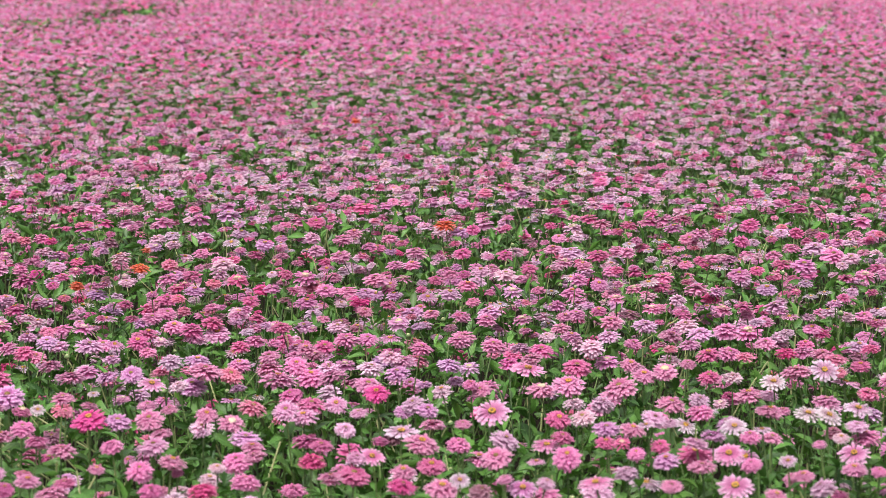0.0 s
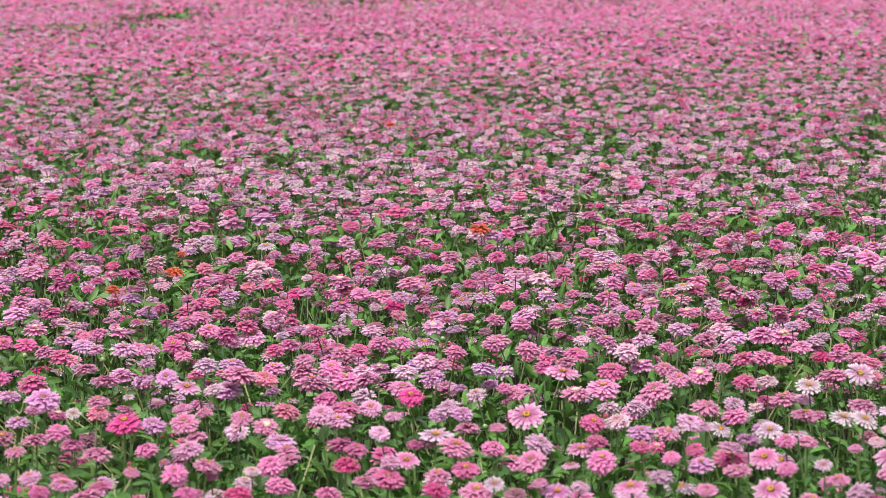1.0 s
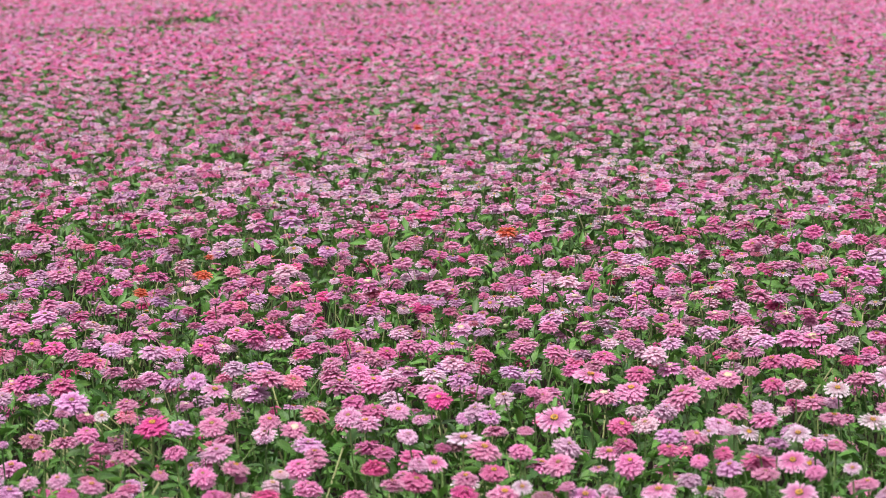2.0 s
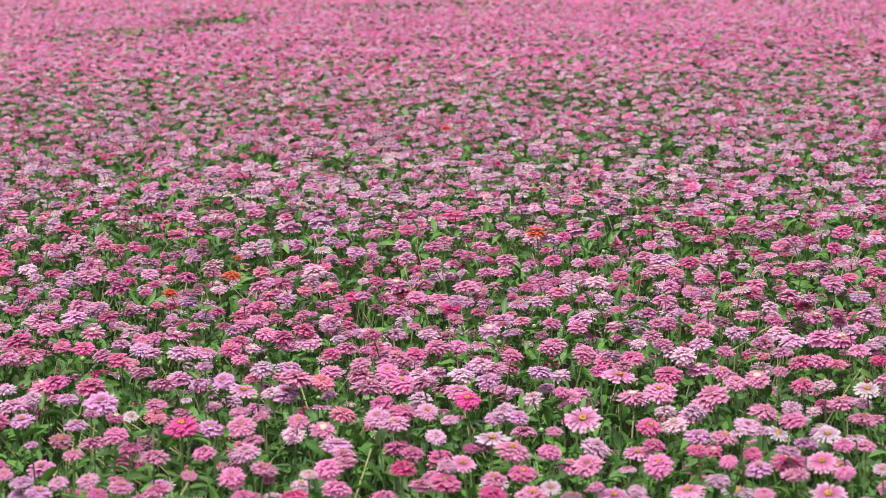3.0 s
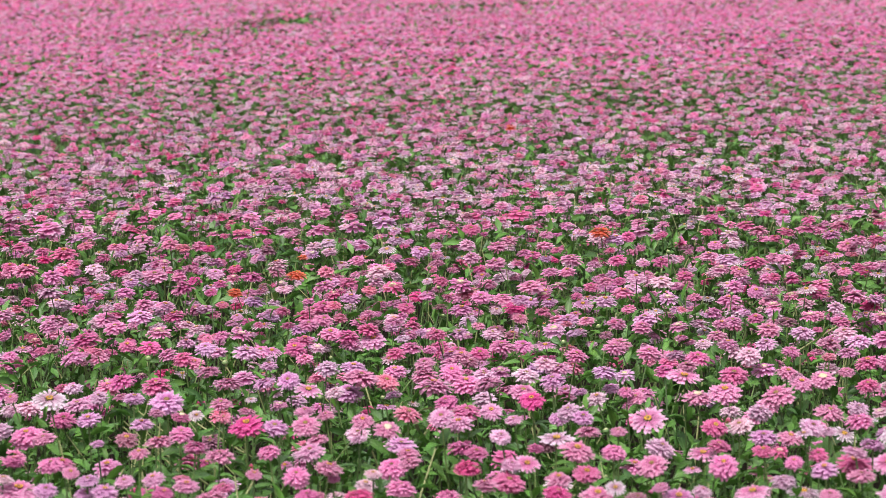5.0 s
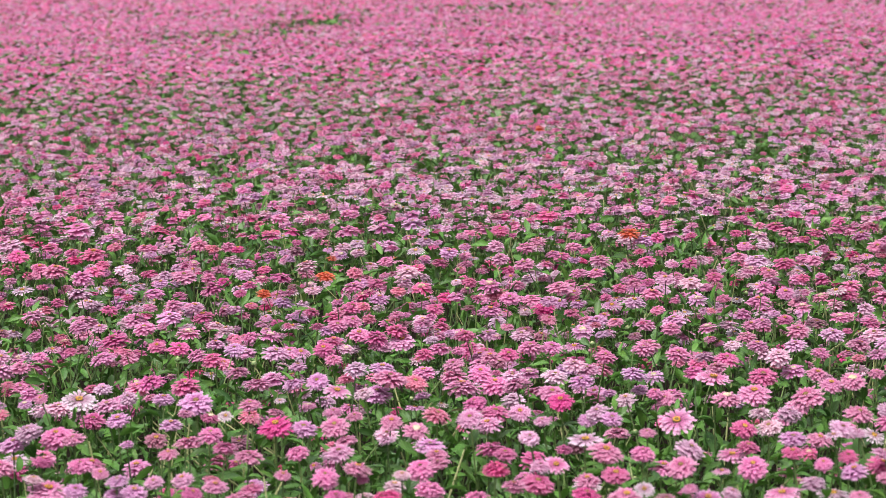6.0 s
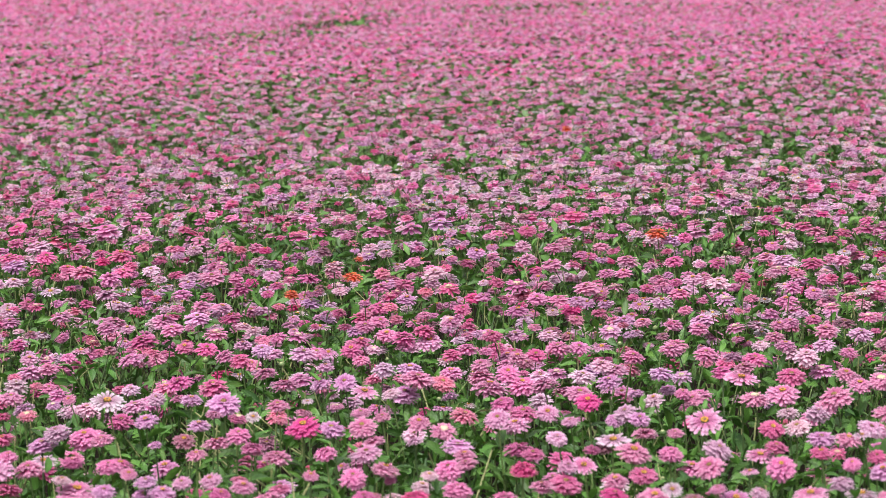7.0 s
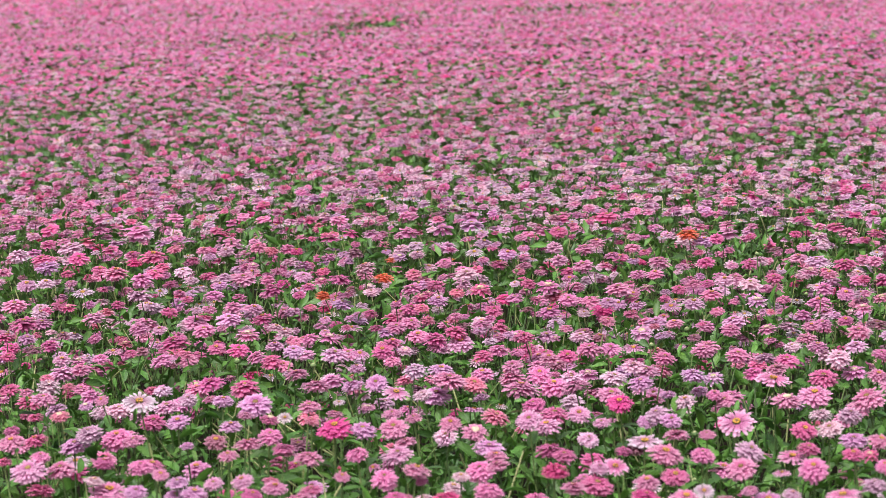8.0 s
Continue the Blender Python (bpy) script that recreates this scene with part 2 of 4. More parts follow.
def leaf_shape(rng, along, across, droop, fold):
    """An oval pointed leaf of length 1 along x, folded along its rib and bending down."""
    s, u = np.meshgrid(along, across, indexing="ij")
    s, u = s.ravel(), u.ravel()
    hw = 0.185 * np.interp(s, [0, 0.12, 0.35, 0.6, 0.85, 1.0], [0.30, 0.75, 1.0, 0.86, 0.42, 0.02])
    wave = 0.015 * np.sin(s * 11 + rng.random() * 6) * np.abs(u)
    v = np.c_[s - 0.15 * droop * s * s, u * hw, -droop * s * s + fold * np.abs(u) * hw + wave + 0.25 * s]
    return v, grid_faces(len(along), len(across)), np.c_[u, s, np.zeros(len(u))], 0


def tube(points, radii, sides):
    V, F = [], []
    for i, (p, r) in enumerate(zip(points, radii)):
        for j in range(sides):
            q = 6.2832 * j / sides
            V.append((p[0] + r * math.cos(q), p[1] + r * math.sin(q), p[2]))
    for i in range(len(points) - 1):
        for j in range(sides):
            a, b = i * sides + j, i * sides + (j + 1) % sides
            F += [(a, b, b + sides), (a, b + sides, a + sides)]
    V = np.array(V)
    return V, np.array(F), np.c_[np.zeros(len(V)), V[:, 2], np.zeros(len(V))], 0


def part(name, me, parent, m, label=""):
    """One mesh object under a thing or under one of its parts."""
    ob = new(name, me)
    ob.parent = parent
    ob.matrix_basis = m
    return tagged(ob, label)


# ---- the ground, one sheet to the horizon ----
def ground():
    rings = [0.3, 1, 2, 3, 4, 5, 6, 8, 10, 13, 17, 22, 30, 45, 70, 120, 250, 600, 1500, 3000]
    V, S = [], 64
    for r in rings:
        for j in range(S):
            q = 6.2832 * j / S
            x, y = r * math.cos(q), r * math.sin(q)
            V.append((x, y, 0.03 * noise.noise((x * 0.6, y * 0.6, 3.0)) if r < 40 else 0.0))
    V.append((0, 0, 0))
    F = [(len(V) - 1, j, (j + 1) % S) for j in range(S)]
    for i in range(len(rings) - 1):
        for j in range(S):
            a, b = i * S + j, i * S + (j + 1) % S
            F += [(a, b + S, b), (a, a + S, b + S)]
    tagged(new("ground", mesh_from("ground", V, F, [SOIL])), "dark brown bare soil under the flowering crop", "ground", kind="structure")


ground()

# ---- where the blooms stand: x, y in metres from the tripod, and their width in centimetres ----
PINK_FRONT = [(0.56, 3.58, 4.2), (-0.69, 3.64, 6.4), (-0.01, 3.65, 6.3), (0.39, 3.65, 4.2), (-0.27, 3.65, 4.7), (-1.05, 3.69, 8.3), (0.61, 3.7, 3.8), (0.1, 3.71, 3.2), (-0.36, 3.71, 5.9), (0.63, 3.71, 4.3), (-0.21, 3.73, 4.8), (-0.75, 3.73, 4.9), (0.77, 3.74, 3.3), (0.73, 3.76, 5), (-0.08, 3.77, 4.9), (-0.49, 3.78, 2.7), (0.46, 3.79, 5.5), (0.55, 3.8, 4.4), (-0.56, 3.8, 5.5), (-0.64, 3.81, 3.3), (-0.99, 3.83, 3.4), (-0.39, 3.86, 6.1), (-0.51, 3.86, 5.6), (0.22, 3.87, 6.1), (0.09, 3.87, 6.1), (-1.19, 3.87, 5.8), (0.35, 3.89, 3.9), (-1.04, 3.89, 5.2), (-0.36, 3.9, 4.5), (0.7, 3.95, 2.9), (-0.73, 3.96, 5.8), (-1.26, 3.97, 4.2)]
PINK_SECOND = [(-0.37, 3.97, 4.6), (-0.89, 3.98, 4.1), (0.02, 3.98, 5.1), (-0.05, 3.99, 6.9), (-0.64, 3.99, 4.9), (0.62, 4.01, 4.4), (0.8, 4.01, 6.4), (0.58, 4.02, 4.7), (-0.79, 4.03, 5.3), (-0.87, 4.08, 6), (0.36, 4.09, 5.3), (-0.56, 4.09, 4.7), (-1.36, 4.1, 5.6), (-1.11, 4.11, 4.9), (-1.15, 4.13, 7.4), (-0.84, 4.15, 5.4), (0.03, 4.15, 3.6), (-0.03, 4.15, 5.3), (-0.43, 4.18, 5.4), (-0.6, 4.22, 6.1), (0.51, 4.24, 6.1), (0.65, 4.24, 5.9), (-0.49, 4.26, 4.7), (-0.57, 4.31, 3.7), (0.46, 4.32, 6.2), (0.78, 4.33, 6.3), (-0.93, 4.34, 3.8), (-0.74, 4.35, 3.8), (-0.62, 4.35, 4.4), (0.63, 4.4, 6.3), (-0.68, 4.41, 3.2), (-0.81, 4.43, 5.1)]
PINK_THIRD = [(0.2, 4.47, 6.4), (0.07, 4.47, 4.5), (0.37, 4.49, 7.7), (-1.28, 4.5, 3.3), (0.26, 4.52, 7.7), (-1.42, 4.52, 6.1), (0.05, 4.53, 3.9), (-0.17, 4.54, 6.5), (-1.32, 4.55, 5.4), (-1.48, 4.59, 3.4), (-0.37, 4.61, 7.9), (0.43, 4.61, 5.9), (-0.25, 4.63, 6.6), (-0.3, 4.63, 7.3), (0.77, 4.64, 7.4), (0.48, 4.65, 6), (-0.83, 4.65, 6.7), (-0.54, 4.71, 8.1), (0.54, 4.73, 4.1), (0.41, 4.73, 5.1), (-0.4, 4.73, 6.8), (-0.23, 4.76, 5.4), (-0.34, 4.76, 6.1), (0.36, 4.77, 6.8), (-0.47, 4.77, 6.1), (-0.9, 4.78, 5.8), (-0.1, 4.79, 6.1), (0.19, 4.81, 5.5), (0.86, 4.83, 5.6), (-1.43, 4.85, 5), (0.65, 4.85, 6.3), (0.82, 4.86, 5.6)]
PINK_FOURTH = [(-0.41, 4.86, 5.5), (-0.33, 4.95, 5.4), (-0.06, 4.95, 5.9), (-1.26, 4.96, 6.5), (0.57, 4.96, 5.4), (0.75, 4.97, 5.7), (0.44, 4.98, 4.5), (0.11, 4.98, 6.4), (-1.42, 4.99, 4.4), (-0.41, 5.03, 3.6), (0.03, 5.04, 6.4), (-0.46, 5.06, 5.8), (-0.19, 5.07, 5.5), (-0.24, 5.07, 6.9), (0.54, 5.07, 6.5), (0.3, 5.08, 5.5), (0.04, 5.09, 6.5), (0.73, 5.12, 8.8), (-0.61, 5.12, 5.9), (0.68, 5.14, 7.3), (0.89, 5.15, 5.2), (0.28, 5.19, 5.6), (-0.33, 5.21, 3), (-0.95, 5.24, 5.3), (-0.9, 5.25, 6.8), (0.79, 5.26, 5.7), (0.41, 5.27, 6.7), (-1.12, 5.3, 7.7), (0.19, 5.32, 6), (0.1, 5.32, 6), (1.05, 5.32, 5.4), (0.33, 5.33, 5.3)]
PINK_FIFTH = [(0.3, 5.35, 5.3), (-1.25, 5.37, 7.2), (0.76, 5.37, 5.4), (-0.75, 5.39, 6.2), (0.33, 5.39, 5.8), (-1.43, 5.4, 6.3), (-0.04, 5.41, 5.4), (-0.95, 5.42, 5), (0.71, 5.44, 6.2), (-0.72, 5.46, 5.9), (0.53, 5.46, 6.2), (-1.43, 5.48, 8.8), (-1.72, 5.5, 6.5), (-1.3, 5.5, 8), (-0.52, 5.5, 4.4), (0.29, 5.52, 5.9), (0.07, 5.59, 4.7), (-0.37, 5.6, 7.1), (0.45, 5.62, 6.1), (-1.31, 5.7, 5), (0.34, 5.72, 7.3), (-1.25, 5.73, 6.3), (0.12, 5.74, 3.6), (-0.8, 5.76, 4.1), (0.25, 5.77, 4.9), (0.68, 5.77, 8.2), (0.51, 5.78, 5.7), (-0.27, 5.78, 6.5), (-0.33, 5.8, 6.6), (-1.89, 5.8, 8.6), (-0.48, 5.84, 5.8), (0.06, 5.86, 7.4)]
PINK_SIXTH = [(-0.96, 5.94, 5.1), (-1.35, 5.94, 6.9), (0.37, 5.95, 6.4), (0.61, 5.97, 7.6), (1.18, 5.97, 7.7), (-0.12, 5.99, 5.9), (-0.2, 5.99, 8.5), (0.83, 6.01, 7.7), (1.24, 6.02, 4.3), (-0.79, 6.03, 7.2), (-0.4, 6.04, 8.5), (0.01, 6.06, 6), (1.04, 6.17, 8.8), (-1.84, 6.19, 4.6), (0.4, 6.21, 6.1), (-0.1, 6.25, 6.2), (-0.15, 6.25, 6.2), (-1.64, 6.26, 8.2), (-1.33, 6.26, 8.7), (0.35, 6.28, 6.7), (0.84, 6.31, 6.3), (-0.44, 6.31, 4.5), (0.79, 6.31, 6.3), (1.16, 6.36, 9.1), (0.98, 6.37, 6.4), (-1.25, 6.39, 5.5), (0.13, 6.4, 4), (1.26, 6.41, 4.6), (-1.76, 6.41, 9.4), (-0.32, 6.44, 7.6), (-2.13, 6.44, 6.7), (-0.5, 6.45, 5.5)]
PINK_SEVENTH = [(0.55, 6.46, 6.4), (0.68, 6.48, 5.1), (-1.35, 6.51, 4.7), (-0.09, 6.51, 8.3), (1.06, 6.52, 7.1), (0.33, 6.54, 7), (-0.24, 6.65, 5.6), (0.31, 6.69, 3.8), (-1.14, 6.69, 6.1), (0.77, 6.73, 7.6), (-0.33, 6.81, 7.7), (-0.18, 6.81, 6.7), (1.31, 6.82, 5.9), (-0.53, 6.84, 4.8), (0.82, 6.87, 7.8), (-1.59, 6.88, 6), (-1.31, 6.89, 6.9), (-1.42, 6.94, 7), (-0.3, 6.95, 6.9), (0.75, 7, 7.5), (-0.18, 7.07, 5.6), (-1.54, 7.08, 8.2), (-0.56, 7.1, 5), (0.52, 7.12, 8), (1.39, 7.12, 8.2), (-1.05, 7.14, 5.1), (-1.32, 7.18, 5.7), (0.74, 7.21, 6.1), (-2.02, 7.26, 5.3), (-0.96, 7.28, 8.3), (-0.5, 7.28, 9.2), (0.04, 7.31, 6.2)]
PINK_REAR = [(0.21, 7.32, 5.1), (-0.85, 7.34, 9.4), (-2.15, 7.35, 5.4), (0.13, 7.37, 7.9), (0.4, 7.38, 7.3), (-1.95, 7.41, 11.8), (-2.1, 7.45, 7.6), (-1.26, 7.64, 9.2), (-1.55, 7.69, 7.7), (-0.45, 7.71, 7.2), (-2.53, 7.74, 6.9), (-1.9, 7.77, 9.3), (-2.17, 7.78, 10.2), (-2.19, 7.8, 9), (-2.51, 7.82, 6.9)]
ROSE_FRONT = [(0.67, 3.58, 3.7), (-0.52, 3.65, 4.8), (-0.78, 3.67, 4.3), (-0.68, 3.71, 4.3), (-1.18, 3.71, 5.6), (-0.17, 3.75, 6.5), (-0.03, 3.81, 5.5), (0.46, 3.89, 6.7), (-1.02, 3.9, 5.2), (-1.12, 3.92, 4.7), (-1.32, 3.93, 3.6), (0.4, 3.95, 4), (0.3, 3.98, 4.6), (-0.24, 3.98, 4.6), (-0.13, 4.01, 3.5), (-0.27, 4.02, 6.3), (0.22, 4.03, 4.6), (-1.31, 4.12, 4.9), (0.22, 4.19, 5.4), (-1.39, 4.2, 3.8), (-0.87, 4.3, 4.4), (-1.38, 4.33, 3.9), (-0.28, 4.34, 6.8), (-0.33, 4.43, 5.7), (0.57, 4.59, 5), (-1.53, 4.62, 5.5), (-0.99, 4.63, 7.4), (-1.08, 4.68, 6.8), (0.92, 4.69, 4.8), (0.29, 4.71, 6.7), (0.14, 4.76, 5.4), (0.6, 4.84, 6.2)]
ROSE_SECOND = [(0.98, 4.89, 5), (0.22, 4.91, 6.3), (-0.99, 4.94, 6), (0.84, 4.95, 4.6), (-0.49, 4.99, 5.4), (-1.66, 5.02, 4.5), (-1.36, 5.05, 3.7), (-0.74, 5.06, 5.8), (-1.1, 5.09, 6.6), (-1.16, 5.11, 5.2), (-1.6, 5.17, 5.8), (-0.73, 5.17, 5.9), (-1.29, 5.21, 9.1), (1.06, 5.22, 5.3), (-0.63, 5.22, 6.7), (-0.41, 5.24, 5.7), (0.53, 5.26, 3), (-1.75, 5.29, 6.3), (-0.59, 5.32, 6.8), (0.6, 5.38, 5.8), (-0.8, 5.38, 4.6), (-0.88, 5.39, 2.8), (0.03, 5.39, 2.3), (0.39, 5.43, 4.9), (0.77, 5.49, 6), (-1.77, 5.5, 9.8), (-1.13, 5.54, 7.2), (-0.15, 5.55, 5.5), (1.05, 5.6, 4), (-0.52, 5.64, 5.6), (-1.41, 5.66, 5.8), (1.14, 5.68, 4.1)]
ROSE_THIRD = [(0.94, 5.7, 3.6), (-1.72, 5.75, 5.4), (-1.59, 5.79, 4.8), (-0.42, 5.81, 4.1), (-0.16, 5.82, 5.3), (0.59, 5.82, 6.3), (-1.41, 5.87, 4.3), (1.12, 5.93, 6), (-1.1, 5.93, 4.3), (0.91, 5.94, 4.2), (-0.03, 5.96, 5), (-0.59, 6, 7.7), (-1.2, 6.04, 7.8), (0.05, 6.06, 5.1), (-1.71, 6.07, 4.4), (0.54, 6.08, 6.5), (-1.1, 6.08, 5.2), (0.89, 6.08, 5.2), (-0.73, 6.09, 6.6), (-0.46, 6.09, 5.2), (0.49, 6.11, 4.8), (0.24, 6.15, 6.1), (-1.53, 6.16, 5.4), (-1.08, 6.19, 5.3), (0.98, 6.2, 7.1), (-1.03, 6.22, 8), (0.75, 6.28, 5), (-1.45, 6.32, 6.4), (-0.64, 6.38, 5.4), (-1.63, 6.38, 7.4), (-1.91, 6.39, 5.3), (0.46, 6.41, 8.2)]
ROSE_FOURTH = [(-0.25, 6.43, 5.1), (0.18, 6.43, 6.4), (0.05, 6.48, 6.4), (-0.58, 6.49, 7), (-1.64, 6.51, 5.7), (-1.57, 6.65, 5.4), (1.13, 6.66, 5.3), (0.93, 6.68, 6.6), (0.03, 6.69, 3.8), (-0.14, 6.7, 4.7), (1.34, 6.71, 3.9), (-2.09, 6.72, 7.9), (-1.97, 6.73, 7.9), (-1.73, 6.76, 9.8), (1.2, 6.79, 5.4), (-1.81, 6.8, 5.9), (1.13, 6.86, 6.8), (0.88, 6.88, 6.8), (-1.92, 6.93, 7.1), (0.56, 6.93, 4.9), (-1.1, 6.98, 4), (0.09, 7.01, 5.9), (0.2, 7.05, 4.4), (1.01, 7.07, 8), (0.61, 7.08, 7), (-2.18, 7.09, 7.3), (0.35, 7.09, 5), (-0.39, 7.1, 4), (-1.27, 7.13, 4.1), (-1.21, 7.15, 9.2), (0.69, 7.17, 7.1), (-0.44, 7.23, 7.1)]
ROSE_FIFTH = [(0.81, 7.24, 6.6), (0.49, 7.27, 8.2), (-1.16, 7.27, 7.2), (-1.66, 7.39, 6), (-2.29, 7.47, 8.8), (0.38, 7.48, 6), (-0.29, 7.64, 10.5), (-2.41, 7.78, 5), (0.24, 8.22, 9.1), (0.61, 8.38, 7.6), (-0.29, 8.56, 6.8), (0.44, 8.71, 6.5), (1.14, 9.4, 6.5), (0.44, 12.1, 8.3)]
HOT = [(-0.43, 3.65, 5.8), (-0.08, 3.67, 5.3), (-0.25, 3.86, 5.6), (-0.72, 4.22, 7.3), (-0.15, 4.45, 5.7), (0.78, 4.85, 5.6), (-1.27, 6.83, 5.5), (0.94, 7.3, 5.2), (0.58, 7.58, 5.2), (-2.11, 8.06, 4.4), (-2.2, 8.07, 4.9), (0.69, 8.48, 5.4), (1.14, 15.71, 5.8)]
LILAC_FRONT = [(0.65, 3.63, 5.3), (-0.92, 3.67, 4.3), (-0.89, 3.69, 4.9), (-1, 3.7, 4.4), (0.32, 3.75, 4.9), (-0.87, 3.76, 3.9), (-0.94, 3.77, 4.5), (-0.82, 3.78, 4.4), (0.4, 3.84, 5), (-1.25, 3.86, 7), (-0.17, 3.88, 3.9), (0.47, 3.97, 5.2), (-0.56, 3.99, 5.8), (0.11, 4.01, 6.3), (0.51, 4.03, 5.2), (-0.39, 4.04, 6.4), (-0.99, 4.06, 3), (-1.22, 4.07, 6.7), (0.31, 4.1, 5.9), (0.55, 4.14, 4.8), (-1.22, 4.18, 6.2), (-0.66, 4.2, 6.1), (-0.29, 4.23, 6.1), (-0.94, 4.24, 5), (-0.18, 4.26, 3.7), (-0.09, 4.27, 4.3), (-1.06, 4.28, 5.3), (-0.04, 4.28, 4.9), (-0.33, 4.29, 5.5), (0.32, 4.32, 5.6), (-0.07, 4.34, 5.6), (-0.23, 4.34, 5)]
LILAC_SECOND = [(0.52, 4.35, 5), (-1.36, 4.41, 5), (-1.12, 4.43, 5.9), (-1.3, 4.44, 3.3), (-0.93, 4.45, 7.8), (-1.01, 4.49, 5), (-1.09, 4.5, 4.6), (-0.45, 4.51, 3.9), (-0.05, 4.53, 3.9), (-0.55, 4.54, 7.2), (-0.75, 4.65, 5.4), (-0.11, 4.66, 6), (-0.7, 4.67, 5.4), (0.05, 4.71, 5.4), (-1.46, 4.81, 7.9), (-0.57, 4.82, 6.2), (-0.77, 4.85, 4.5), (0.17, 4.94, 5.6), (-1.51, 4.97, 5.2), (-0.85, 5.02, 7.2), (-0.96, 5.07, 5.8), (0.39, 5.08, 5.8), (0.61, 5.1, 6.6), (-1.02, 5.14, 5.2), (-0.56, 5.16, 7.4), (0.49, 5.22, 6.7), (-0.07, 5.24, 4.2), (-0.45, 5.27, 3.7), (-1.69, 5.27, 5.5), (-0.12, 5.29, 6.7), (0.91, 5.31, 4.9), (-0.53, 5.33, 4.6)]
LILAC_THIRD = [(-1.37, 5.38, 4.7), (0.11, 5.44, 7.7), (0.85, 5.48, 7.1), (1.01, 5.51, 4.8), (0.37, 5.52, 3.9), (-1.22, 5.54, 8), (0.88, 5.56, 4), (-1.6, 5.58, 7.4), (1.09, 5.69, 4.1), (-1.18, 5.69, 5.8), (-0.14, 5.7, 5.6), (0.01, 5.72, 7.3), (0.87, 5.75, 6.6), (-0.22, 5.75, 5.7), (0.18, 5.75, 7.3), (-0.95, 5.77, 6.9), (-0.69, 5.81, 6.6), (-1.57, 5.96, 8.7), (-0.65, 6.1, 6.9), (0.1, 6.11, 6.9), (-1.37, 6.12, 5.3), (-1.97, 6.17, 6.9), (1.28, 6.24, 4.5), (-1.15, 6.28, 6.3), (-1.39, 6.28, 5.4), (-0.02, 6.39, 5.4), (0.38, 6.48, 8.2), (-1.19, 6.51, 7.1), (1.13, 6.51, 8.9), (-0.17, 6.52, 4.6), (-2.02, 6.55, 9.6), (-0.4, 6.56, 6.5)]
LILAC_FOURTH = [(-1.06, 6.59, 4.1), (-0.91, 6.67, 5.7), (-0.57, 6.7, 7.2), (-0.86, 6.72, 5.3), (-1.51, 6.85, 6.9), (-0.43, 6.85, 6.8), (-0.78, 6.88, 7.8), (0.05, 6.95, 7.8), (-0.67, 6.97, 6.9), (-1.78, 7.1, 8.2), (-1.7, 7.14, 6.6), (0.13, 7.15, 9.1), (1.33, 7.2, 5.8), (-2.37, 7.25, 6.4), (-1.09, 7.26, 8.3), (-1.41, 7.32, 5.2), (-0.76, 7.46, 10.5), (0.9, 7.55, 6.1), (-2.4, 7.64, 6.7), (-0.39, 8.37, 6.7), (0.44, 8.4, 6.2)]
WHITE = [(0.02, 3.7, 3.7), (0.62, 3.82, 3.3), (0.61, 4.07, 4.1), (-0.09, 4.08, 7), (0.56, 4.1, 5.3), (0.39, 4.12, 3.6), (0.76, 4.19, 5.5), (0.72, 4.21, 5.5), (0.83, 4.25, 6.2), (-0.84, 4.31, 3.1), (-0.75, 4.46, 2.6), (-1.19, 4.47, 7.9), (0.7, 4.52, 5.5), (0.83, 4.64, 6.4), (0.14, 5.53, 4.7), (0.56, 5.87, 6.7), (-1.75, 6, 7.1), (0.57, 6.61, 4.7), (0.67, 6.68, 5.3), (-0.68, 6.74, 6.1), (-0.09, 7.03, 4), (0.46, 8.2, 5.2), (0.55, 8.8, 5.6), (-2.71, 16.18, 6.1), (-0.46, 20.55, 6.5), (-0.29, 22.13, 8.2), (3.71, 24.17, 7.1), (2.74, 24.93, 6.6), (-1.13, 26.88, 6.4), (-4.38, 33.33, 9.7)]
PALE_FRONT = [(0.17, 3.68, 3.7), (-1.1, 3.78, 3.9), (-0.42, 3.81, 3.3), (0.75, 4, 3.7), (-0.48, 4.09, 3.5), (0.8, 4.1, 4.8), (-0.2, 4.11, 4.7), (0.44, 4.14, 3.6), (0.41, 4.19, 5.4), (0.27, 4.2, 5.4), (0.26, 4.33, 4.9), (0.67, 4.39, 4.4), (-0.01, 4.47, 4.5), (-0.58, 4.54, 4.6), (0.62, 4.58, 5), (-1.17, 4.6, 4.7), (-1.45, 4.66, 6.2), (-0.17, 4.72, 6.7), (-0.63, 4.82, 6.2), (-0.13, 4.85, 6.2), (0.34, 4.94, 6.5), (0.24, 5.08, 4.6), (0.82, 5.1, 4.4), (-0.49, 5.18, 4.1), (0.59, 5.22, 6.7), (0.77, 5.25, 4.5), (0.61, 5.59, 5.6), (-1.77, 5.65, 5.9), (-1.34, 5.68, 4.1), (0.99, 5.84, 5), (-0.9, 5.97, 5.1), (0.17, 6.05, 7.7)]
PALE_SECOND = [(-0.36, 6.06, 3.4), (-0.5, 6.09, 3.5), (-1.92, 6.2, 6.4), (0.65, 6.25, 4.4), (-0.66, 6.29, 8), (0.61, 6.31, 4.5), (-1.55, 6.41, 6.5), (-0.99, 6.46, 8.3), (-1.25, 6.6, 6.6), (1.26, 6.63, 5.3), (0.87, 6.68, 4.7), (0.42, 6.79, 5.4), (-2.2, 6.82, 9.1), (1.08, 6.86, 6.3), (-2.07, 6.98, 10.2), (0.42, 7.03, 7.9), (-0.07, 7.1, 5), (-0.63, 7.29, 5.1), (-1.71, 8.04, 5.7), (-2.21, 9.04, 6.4)]
